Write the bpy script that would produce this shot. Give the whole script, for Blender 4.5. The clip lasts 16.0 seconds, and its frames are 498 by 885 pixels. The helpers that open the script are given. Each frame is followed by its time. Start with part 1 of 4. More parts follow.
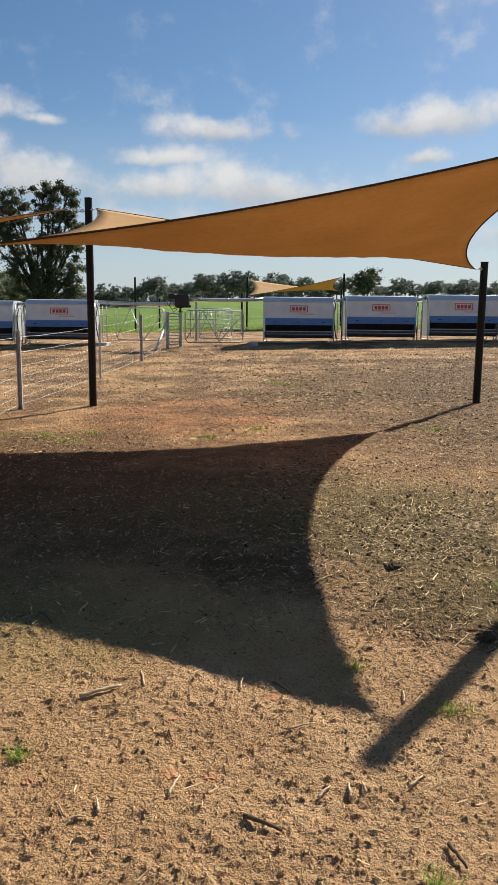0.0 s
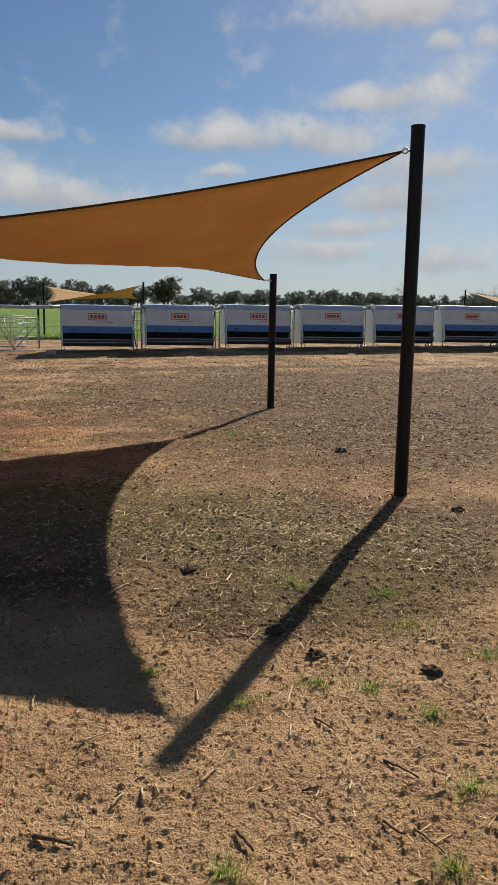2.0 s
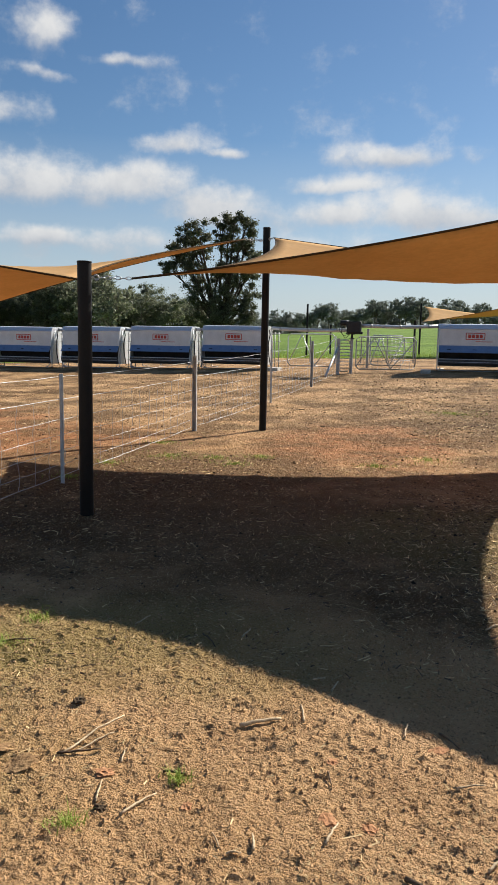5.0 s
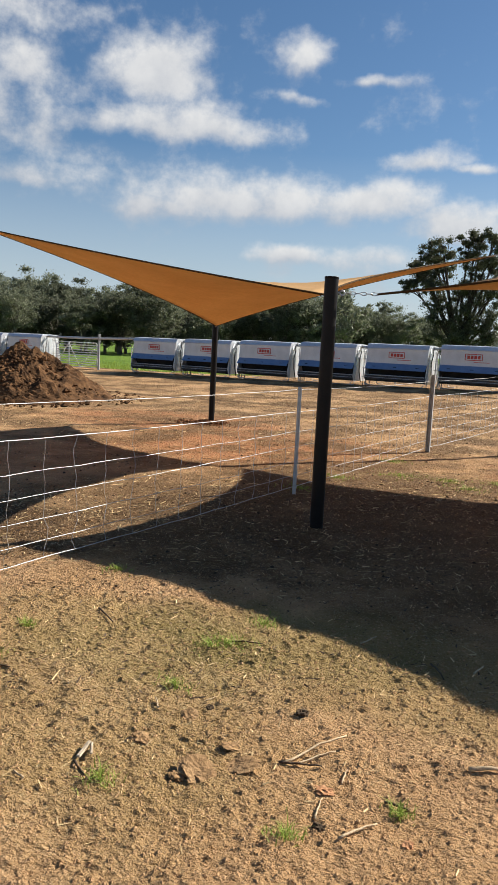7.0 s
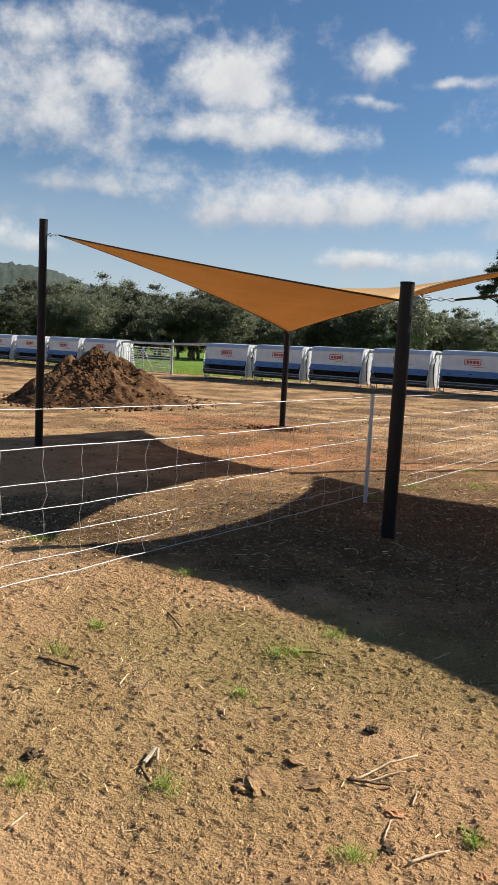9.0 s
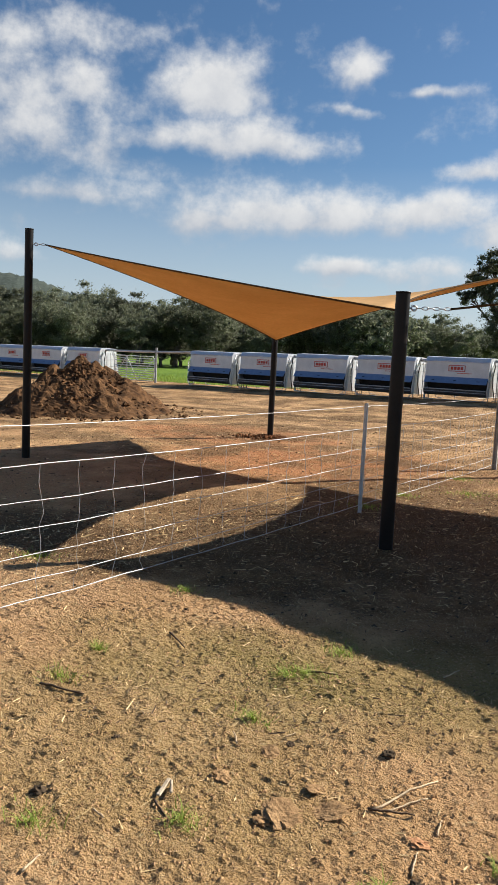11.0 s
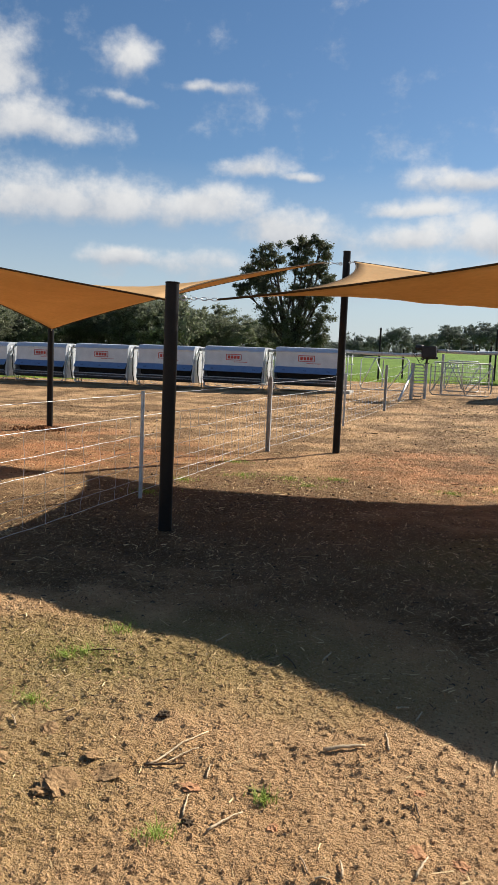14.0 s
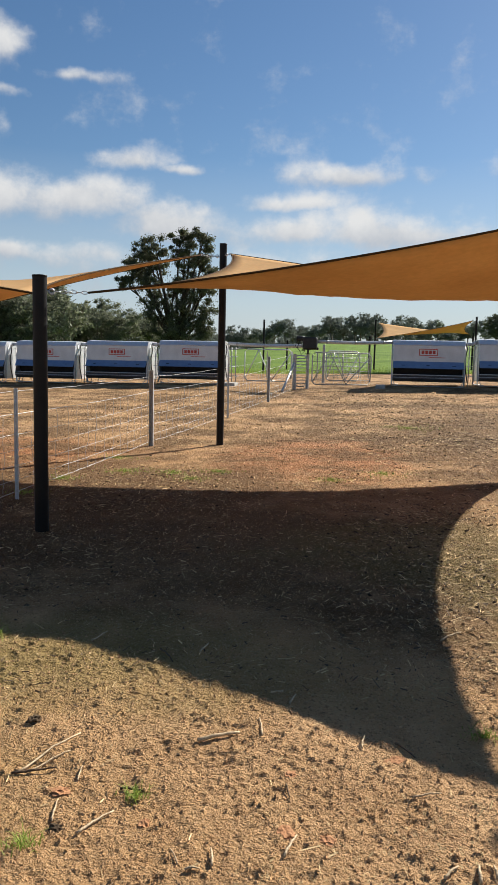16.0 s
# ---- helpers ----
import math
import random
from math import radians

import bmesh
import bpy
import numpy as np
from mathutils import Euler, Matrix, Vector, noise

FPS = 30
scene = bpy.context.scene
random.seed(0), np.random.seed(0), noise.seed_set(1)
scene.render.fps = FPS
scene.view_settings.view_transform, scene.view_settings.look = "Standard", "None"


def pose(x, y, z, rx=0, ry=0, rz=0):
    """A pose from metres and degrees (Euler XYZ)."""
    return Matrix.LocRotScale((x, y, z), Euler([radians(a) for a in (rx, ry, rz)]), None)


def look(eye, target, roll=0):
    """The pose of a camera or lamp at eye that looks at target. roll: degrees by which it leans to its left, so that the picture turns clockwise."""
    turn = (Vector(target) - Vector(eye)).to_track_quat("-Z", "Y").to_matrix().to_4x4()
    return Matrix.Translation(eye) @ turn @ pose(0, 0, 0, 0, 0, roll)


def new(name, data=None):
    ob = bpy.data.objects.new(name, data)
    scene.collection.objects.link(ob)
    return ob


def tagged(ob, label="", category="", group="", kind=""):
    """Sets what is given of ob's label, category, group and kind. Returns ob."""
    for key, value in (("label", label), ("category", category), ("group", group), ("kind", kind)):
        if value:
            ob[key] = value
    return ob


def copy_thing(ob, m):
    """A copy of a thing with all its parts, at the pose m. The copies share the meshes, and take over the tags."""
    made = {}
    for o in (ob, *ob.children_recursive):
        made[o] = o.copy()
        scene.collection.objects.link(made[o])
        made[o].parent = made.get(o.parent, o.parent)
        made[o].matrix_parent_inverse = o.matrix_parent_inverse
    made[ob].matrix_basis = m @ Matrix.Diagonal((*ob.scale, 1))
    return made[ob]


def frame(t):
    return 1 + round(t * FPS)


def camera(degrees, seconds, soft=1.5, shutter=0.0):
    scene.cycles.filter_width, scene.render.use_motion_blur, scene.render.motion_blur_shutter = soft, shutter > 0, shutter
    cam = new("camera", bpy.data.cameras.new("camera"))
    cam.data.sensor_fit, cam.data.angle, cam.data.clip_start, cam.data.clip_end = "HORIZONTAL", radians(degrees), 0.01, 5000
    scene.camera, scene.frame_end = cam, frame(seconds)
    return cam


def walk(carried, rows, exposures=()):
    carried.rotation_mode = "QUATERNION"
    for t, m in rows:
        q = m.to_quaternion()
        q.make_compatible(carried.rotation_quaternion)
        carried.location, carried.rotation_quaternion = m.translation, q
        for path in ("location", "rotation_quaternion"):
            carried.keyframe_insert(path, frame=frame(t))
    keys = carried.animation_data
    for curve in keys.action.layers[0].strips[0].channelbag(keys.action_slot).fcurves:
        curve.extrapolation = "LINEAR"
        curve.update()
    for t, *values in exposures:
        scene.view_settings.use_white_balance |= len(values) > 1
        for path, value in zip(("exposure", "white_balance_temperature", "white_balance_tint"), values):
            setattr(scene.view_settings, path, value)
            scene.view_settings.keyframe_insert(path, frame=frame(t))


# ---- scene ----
cam = camera(36.5, 16.0, soft=0.8)
PATH = [
    (0, (-0.054, 0.099, 1.483), (-0.076, 2.071, 1.151), 0.6),
    (0.5, (0.025, 0.113, 1.487), (0.201, 2.078, 1.162), 0.6),
    (1, (0.016, 0.063, 1.496), (0.359, 2.007, 1.177), 0.6),
    (1.5, (0.026, 0.062, 1.49), (0.475, 1.986, 1.179), 0.8),
    (2, (0.02, 0.052, 1.488), (0.504, 1.969, 1.184), 1.0),
    (2.5, (0.007, 0.052, 1.487), (0.458, 1.978, 1.189), 1.2),
    (3, (-0.004, 0.083, 1.507), (0.346, 2.029, 1.209), 1.2),
    (3.5, (-0.019, 0.095, 1.506), (0.171, 2.065, 1.214), 1.2),
    (4, (-0.05, 0.146, 1.483), (-0.065, 2.126, 1.2), 1.2),
    (4.5, (-0.068, 0.15, 1.492), (-0.307, 2.116, 1.214), 1.1),
    (5, (-0.085, 0.157, 1.495), (-0.542, 2.086, 1.223), 1.1),
    (5.2, (-0.093, 0.166, 1.489), (-0.628, 2.075, 1.222), 1.1),
    (7.3, (-0.169, 0.186, 1.477), (-1.231, 1.863, 1.23), 3.1),
    (7.5, (-0.174, 0.187, 1.481), (-1.266, 1.844, 1.234), 3.1),
    (8, (-0.185, 0.197, 1.478), (-1.335, 1.815, 1.232), 3.1),
    (8.2, (-0.186, 0.19, 1.477), (-1.351, 1.797, 1.234), 3.3),
    (10.5, (-0.228, 0.288, 1.496), (-1.385, 1.902, 1.264), 2.9),
    (11, (-0.328, 0.221, 1.508), (-1.459, 1.855, 1.286), 2.8),
    (11.5, (-0.378, 0.188, 1.505), (-1.46, 1.857, 1.296), 2.5),
    (12, (-0.391, 0.151, 1.508), (-1.386, 1.874, 1.307), 2.5),
    (12.5, (-0.364, 0.159, 1.493), (-1.254, 1.939, 1.293), 2.6),
    (13, (-0.305, 0.147, 1.487), (-1.078, 1.98, 1.281), 2.7),
    (13.5, (-0.231, 0.129, 1.491), (-0.914, 1.997, 1.277), 2.7),
    (14, (-0.182, 0.107, 1.494), (-0.811, 1.993, 1.272), 2.5),
    (14.5, (-0.145, 0.1, 1.494), (-0.745, 1.994, 1.269), 2.2),
    (15, (-0.123, 0.119, 1.489), (-0.684, 2.025, 1.262), 1.8),
    (15.5, (-0.099, 0.129, 1.492), (-0.581, 2.057, 1.262), 1.5),
    (16, (-0.081, 0.14, 1.491), (-0.429, 2.097, 1.261), 1.3),
]
walk(cam, [(t, look(eye, target, roll)) for t, eye, target, roll in PATH], [(0, 0.66), (1, 0.48), (2, 0.32), (3, 0.48), (4, 0.66), (5, 0.73), (7.5, 0.79), (12, 0.81), (14, 0.78), (16, 0.72)])

# ---- light ----
SUN_AZ, SUN_EL = 35.4, 35.3
sun_dir = Vector((math.sin(radians(SUN_AZ)) * math.cos(radians(SUN_EL)), math.cos(radians(SUN_AZ)) * math.cos(radians(SUN_EL)), math.sin(radians(SUN_EL))))
sun = new("sun", bpy.data.lights.new("sun", "SUN"))
sun.data.energy, sun.data.angle, sun.data.color = 5.0, radians(0.55), (1.0, 0.94, 0.85)
sun.matrix_world = look(sun_dir * 50, (0, 0, 0))

world = bpy.data.worlds.new("world")
scene.world = world
world.use_nodes = True
wn, wl = world.node_tree.nodes, world.node_tree.links
wn.clear()


def wmath(op, a, b=None, c=None):
    n = wn.new("ShaderNodeMath")
    n.operation = op
    for i, v in enumerate((a, b, c)):
        if v is None:
            continue
        if isinstance(v, (int, float)):
            n.inputs[i].default_value = v
        else:
            wl.new(v, n.inputs[i])
    return n.outputs[0]


sky = wn.new("ShaderNodeTexSky")
sky.sky_type = "NISHITA"
sky.sun_disc = False
sky.sun_elevation, sky.sun_rotation = radians(SUN_EL), radians(SUN_AZ)
sky.air_density, sky.dust_density, sky.ozone_density = 1.0, 0.3, 3.0
coord = wn.new("ShaderNodeTexCoord")
split = wn.new("ShaderNodeSeparateXYZ")
wl.new(coord.outputs["Generated"], split.inputs[0])
azim0 = wmath("MULTIPLY", wmath("ARCTAN2", split.outputs[0], split.outputs[1]), 57.2958)
elev0 = wmath("MULTIPLY", wmath("ARCSINE", split.outputs[2]), 57.2958)
warp = wn.new("ShaderNodeTexNoise")
warp.inputs["Scale"].default_value, warp.inputs["Detail"].default_value, warp.inputs["Roughness"].default_value = 22.0, 7.0, 0.6
wl.new(coord.outputs["Generated"], warp.inputs["Vector"])
flat = wn.new("ShaderNodeMapping")
flat.inputs["Scale"].default_value = (1, 1, 1.7)
wl.new(coord.outputs["Generated"], flat.inputs["Vector"])
puff = wn.new("ShaderNodeTexNoise")
puff.inputs["Scale"].default_value, puff.inputs["Detail"].default_value, puff.inputs["Roughness"].default_value = 11.0, 7.0, 0.58
wl.new(flat.outputs[0], puff.inputs["Vector"])
bend = wn.new("ShaderNodeTexNoise")
bend.inputs["Scale"].default_value, bend.inputs["Detail"].default_value, bend.inputs["Roughness"].default_value = 7.0, 5.0, 0.55
wl.new(coord.outputs["Generated"], bend.inputs["Vector"])
bent = wn.new("ShaderNodeSeparateColor")
wl.new(bend.outputs["Color"], bent.inputs[0])
azim = wmath("MULTIPLY_ADD", wmath("SUBTRACT", bent.outputs[0], 0.5), 6.0, azim0)
elev = wmath("MULTIPLY_ADD", wmath("SUBTRACT", bent.outputs[1], 0.5), 2.6, elev0)
# cloud banks: azimuth, elevation, half width, half height, weight
CLOUDS = [
    (-51.8, 15.6, 4.6, 4.7, 0.80), (-46.6, 21.3, 5.0, 2.1, 0.62), (-48.4, 17.8, 2.7, 2.1, 0.90), (-38.8, 18.6, 4.5, 2.5, 1.02), (-42.4, 15.1, 4.0, 1.4, 0.90), (-36.2, 15.1, 6.6, 1.3, 1.02), (-48.3, 11.3, 4.8, 1.1, 0.85),
    (-53.4, 20.1, 3.2, 2.6, 0.70), (-31.4, 10.6, 10.4, 1.8, 1.08), (-38.8, 9.8, 3.0, 1.1, 0.95), (-22.1, 10.9, 3.9, 1.6, 1.08), (-28.2, 6.9, 3.0, 0.9, 0.95), (-22.2, 7.1, 3.9, 1.4, 0.75), (-27.9, 19.8, 1.7, 1.5, 0.92), (-22.7, 18.7, 2.2, 0.5, 0.90), (-27.7, 17.4, 1.8, 0.4, 0.75),
]
CLOUDS += [
    (-53.2, 6.6, 2.6, 0.9, 0.85), (-15.4, 13.0, 2.0, 0.4, 0.85), (-3.2, 12.7, 3.7, 0.8, 1.05), (-7.9, 11.0, 3.2, 0.6, 0.95), (-7.3, 9.2, 2.8, 1.1, 1.05), (-1.9, 9.2, 2.2, 1.3, 1.05), (2.6, 8.9, 3.9, 1.0, 1.05), (9.9, 12.7, 2.4, 1.2, 1.12), (-15.9, 9.3, 4.7, 1.6, 1.05), (-19.4, 13.5, 2.5, 0.9, 1.05), (-4.3, 6.8, 8.6, 1.3, 0.70),
    (44, 12, 9, 4, 1.0), (-70, 15, 10, 6, 1.0),
]
CLOUDS += [
    (23.5, 20.8, 5.9, 1.6, 1.15), (27.0, 18.7, 1.7, 0.9, 0.95), (30.4, 18.9, 1.0, 0.9, 1.00), (22.6, 15.4, 3.4, 1.0, 1.05), (12.3, 13.1, 4.6, 1.3, 1.15), (19.1, 13.0, 3.9, 1.3, 1.10), (26.3, 11.4, 4.8, 1.5, 1.10), (24.0, 9.2, 5.2, 1.5, 1.00), (-2.5, 12.6, 2.4, 0.7, 0.90), (0.1, 8.9, 5.6, 1.4, 1.10),
    # the (27, 16) entry is an added veil imitating grey glare near the sun
    (12.2, 10.7, 1.3, 0.6, 0.85), (21.7, 7.1, 4.7, 0.8, 0.90), (20.1, 5.7, 6.0, 0.9, 0.75), (28.2, 4.7, 3.8, 1.2, 0.85), (27, 16, 9, 5, 0.40), (-47, 17, 9, 5.5, 0.52),
]
cover = over = both = None
for ca, ce, ha, he, wt in CLOUDS:
    da = wmath("DIVIDE", wmath("SUBTRACT", azim, ca), ha)
    de = wmath("DIVIDE", wmath("SUBTRACT", elev, ce), he)
    de = wmath("MAXIMUM", de, wmath("MULTIPLY", de, 1.5)) if wt < 0.8 else wmath("MINIMUM", de, wmath("MULTIPLY", de, 1.5))
    r2 = wmath("ADD", wmath("MULTIPLY", da, da), wmath("MULTIPLY", de, de))
    g = wmath("MULTIPLY", wmath("EXPONENT", wmath("MULTIPLY", r2, -0.8)), wt)
    cover = g if cover is None else wmath("MAXIMUM", cover, g)
    up = wmath("MULTIPLY", g, de)
    over = up if over is None else wmath("ADD", over, up)
    both = wmath("ADD", g, 0.02) if both is None else wmath("ADD", both, g)
grain = wmath("MULTIPLY_ADD", wmath("SUBTRACT", puff.outputs["Fac"], 0.5), 1.6, wmath("MULTIPLY", wmath("SUBTRACT", warp.outputs["Fac"], 0.5), 1.35))
dens = wmath("ADD", wmath("SUBTRACT", cover, 0.50), grain)
ramp = wn.new("ShaderNodeMapRange")
ramp.interpolation_type = "SMOOTHSTEP"
ramp.inputs["From Min"].default_value, ramp.inputs["From Max"].default_value = -0.38, 0.58
wl.new(dens, ramp.inputs["Value"])
lit = wn.new("ShaderNodeMapRange")
lit.inputs["From Min"].default_value, lit.inputs["From Max"].default_value = -0.9, 0.7
wl.new(wmath("ADD", wmath("DIVIDE", over, both), wmath("MULTIPLY", wmath("SUBTRACT", warp.outputs["Fac"], 0.5), 2.2)), lit.inputs["Value"])
haze = wn.new("ShaderNodeMapRange")
haze.inputs["From Min"].default_value, haze.inputs["From Max"].default_value = 14.0, -1.0
haze.inputs["To Min"].default_value, haze.inputs["To Max"].default_value = 0.0, 0.85
wl.new(elev0, haze.inputs["Value"])
cloud_col = wn.new("ShaderNodeMix")
cloud_col.data_type = "RGBA"
cloud_col.inputs["A"].default_value = (6.0, 6.3, 6.9, 1)
cloud_col.inputs["B"].default_value = (9.8, 9.75, 9.6, 1)
wl.new(lit.outputs[0], cloud_col.inputs["Factor"])
deep = wn.new("ShaderNodeHueSaturation")
deep.inputs["Saturation"].default_value, deep.inputs["Value"].default_value = 1.14, 1.08
wl.new(sky.outputs[0], deep.inputs["Color"])
low = wn.new("ShaderNodeMix")
low.data_type = "RGBA"
low.inputs["B"].default_value = (6.4, 7.3, 8.4, 1)
wl.new(haze.outputs[0], low.inputs["Factor"])
wl.new(deep.outputs[0], low.inputs["A"])
blend = wn.new("ShaderNodeMix")
blend.data_type = "RGBA"
wl.new(wmath("MULTIPLY", ramp.outputs[0], 0.93), blend.inputs["Factor"])
wl.new(low.outputs["Result"], blend.inputs["A"])
wl.new(cloud_col.outputs["Result"], blend.inputs["B"])
back = wn.new("ShaderNodeBackground")
back.inputs["Strength"].default_value = 0.05
wl.new(blend.outputs["Result"], back.inputs["Color"])
wout = wn.new("ShaderNodeOutputWorld")
wl.new(back.outputs[0], wout.inputs["Surface"])


# ---- materials ----
def material(name, colors, rough=0.8, metal=0.0, scale=8.0, detail=6.0, bump=0.0, bump_scale=None, spec=0.4, vary=0.0, island=0.0, translucent=0.0, coords="Object", fine=0.0):
    """Noise between two or more colours, a second finer noise, and a bump."""
    m = bpy.data.materials.new(name)
    m.use_nodes = True
    nt = m.node_tree
    n, l = nt.nodes, nt.links
    b = n["Principled BSDF"]
    b.inputs["Roughness"].default_value, b.inputs["Metallic"].default_value = rough, metal
    b.inputs["Specular IOR Level"].default_value = spec
    tc = n.new("ShaderNodeTexCoord")
    no = n.new("ShaderNodeTexNoise")
    no.inputs["Scale"].default_value, no.inputs["Detail"].default_value = scale, detail
    no.inputs["Roughness"].default_value = 0.6
    l.new(tc.outputs[coords], no.inputs["Vector"])
    cr = n.new("ShaderNodeValToRGB")
    els = cr.color_ramp.elements
    while len(els) < len(colors):
        els.new(0.5)
    for i, c in enumerate(colors):
        els[i].position = 0.3 + 0.4 * i / max(1, len(colors) - 1)
        els[i].color = (*c, 1)
    l.new(no.outputs["Fac"], cr.inputs["Fac"])
    col = cr.outputs["Color"]
    hs = n.new("ShaderNodeHueSaturation")
    l.new(col, hs.inputs["Color"])
    val = None
    if vary or island:
        src = n.new("ShaderNodeObjectInfo").outputs["Random"] if vary else n.new("ShaderNodeNewGeometry").outputs["Random Per Island"]
        mr = n.new("ShaderNodeMapRange")
        amount = vary or island
        mr.inputs["To Min"].default_value, mr.inputs["To Max"].default_value = 1 - amount, 1 + amount
        l.new(src, mr.inputs["Value"])
        val = mr.outputs[0]
    if fine:
        f = n.new("ShaderNodeTexNoise")
        f.inputs["Scale"].default_value, f.inputs["Detail"].default_value = scale * 14, 4
        l.new(tc.outputs[coords], f.inputs["Vector"])
        mr = n.new("ShaderNodeMapRange")
        mr.inputs["From Min"].default_value, mr.inputs["From Max"].default_value = 0.3, 0.7
        mr.inputs["To Min"].default_value, mr.inputs["To Max"].default_value = 1 - fine, 1 + fine
        l.new(f.outputs["Fac"], mr.inputs["Value"])
        if val is None:
            val = mr.outputs[0]
        else:
            mu = n.new("ShaderNodeMath")
            mu.operation = "MULTIPLY"
            l.new(val, mu.inputs[0])
            l.new(mr.outputs[0], mu.inputs[1])
            val = mu.outputs[0]
    if val is not None:
        l.new(val, hs.inputs["Value"])
    l.new(hs.outputs[0], b.inputs["Base Color"])
    if bump:
        bn = n.new("ShaderNodeTexNoise")
        bn.inputs["Scale"].default_value, bn.inputs["Detail"].default_value = bump_scale or scale * 5, 6
        l.new(tc.outputs[coords], bn.inputs["Vector"])
        bu = n.new("ShaderNodeBump")
        bu.inputs["Strength"].default_value, bu.inputs["Distance"].default_value = bump, 0.02
        l.new(bn.outputs["Fac"], bu.inputs["Height"])
        l.new(bu.outputs[0], b.inputs["Normal"])
    if translucent:
        tr = n.new("ShaderNodeBsdfTranslucent")
        l.new(hs.outputs[0], tr.inputs["Color"])
        mx = n.new("ShaderNodeMixShader")
        mx.inputs["Fac"].default_value = translucent
        l.new(b.outputs[0], mx.inputs[1])
        l.new(tr.outputs[0], mx.inputs[2])
        l.new(mx.outputs[0], n["Material Output"].inputs["Surface"])
    return m


M_POST = material("black_steel_paint", [(0.006, 0.006, 0.007), (0.014, 0.012, 0.011)], 0.42, 0.0, 6, bump=0.05, spec=0.18, fine=0.2)
M_SAIL = material("tan_shade_cloth", [(0.60, 0.375, 0.17), (0.69, 0.45, 0.215)], 0.85, 0, 1.2, bump=0.12, bump_scale=160, spec=0.1, translucent=0.38, fine=0.06)
# tan webbing, with its backlit shade put into the colour
M_HEM = material("shaded_hem_webbing", [(0.05, 0.030, 0.014), (0.09, 0.05, 0.02)], 0.9, 0, 20, spec=0.1)
M_GALV = material("galvanised_steel", [(0.42, 0.43, 0.44), (0.62, 0.63, 0.64)], 0.45, 0.55, 18, fine=0.08)
M_GALV_DULL = material("weathered_galvanised_steel", [(0.30, 0.30, 0.30), (0.48, 0.48, 0.47)], 0.55, 0.35, 14, fine=0.12)
M_WIRE = material("fence_wire", [(0.50, 0.50, 0.49), (0.68, 0.67, 0.65)], 0.45, 0.5, 9)
M_WHITE = material("zincalume_sheet", [(0.50, 0.51, 0.52), (0.62, 0.63, 0.64)], 0.42, 0.30, 3.0, spec=0.5, fine=0.05, bump=0.03, bump_scale=5)
M_LID = material("pale_lid_sheet", [(0.62, 0.64, 0.67), (0.74, 0.76, 0.78)], 0.34, 0.5, 2.5, spec=0.5, fine=0.05)
M_BLUE = material("blue_painted_steel", [(0.10, 0.18, 0.33), (0.14, 0.24, 0.41)], 0.45, 0.0, 5, spec=0.5, fine=0.1)
# near-black colour stands in for the shade inside hopper and slots
M_DARK = material("dark_opening", [(0.012, 0.012, 0.013), (0.03, 0.028, 0.026)], 0.8, 0, 8)
# trough steel, darkened in colour for the shade under the flaps
M_TROUGH = material("dull_shaded_steel", [(0.045, 0.046, 0.05), (0.085, 0.085, 0.09)], 0.6, 0.2, 9, fine=0.15)
M_RED = material("red_sign_paint", [(0.42, 0.045, 0.03), (0.5, 0.06, 0.04)], 0.55, 0, 20)
M_HOSE = material("black_rubber", [(0.012, 0.012, 0.013), (0.03, 0.03, 0.03)], 0.6, 0, 20)
M_GATE_WHITE = material("white_gate_paint", [(0.66, 0.66, 0.63), (0.78, 0.78, 0.75)], 0.5, 0.0, 6, fine=0.08)
M_SLAB = material("pale_concrete", [(0.33, 0.31, 0.28), (0.48, 0.46, 0.42)], 0.9, 0, 7, bump=0.3, fine=0.15)


# ---- geometry helpers ----
def add_box(bm, cx, cy, cz, sx, sy, sz, bevel=0.0, m=None):
    r = bmesh.ops.create_cube(bm, size=1.0)
    vs = r["verts"]
    bmesh.ops.scale(bm, vec=(sx, sy, sz), verts=vs)
    bmesh.ops.translate(bm, vec=(cx, cy, cz), verts=vs)
    if m is not None:
        bmesh.ops.transform(bm, matrix=m, verts=vs)
    if bevel:
        es = list({e for v in vs for e in v.link_edges})
        bmesh.ops.bevel(bm, geom=es, offset=bevel, segments=1, affect="EDGES")


def add_tube(bm, pts, r, sides=8, r_end=None, cap=True):
    """A tube along points, tapering from r to r_end."""
    pts = [Vector(p) for p in pts]
    rings = []
    n = len(pts)
    for i, p in enumerate(pts):
        d = (pts[min(i + 1, n - 1)] - pts[max(i - 1, 0)]).normalized()
        ref = Vector((0, 0, 1)) if abs(d.z) < 0.9 else Vector((1, 0, 0))
        a = d.cross(ref).normalized()
        b = d.cross(a).normalized()
        rr = r if r_end is None else r + (r_end - r) * i / (n - 1)
        rings.append([bm.verts.new(p + (a * math.cos(2 * math.pi * k / sides) + b * math.sin(2 * math.pi * k / sides)) * rr) for k in range(sides)])
    for q, w in zip(rings, rings[1:]):
        for k in range(sides):
            f = bm.faces.new((q[k], q[(k + 1) % sides], w[(k + 1) % sides], w[k]))
            f.smooth = True
    if cap:
        bm.faces.new(rings[0][::-1])
        bm.faces.new(rings[-1])


def mesh_object(name, bm, mat, parent=None, label=""):
    bmesh.ops.recalc_face_normals(bm, faces=bm.faces[:])
    me = bpy.data.meshes.new(name)
    bm.to_mesh(me)
    bm.free()
    for m in (mat if isinstance(mat, (list, tuple)) else [mat]):
        me.materials.append(m)
    ob = new(name, me)
    if parent is not None:
        ob.parent = parent
    if label:
        ob["label"] = label
    return ob


part = mesh_object


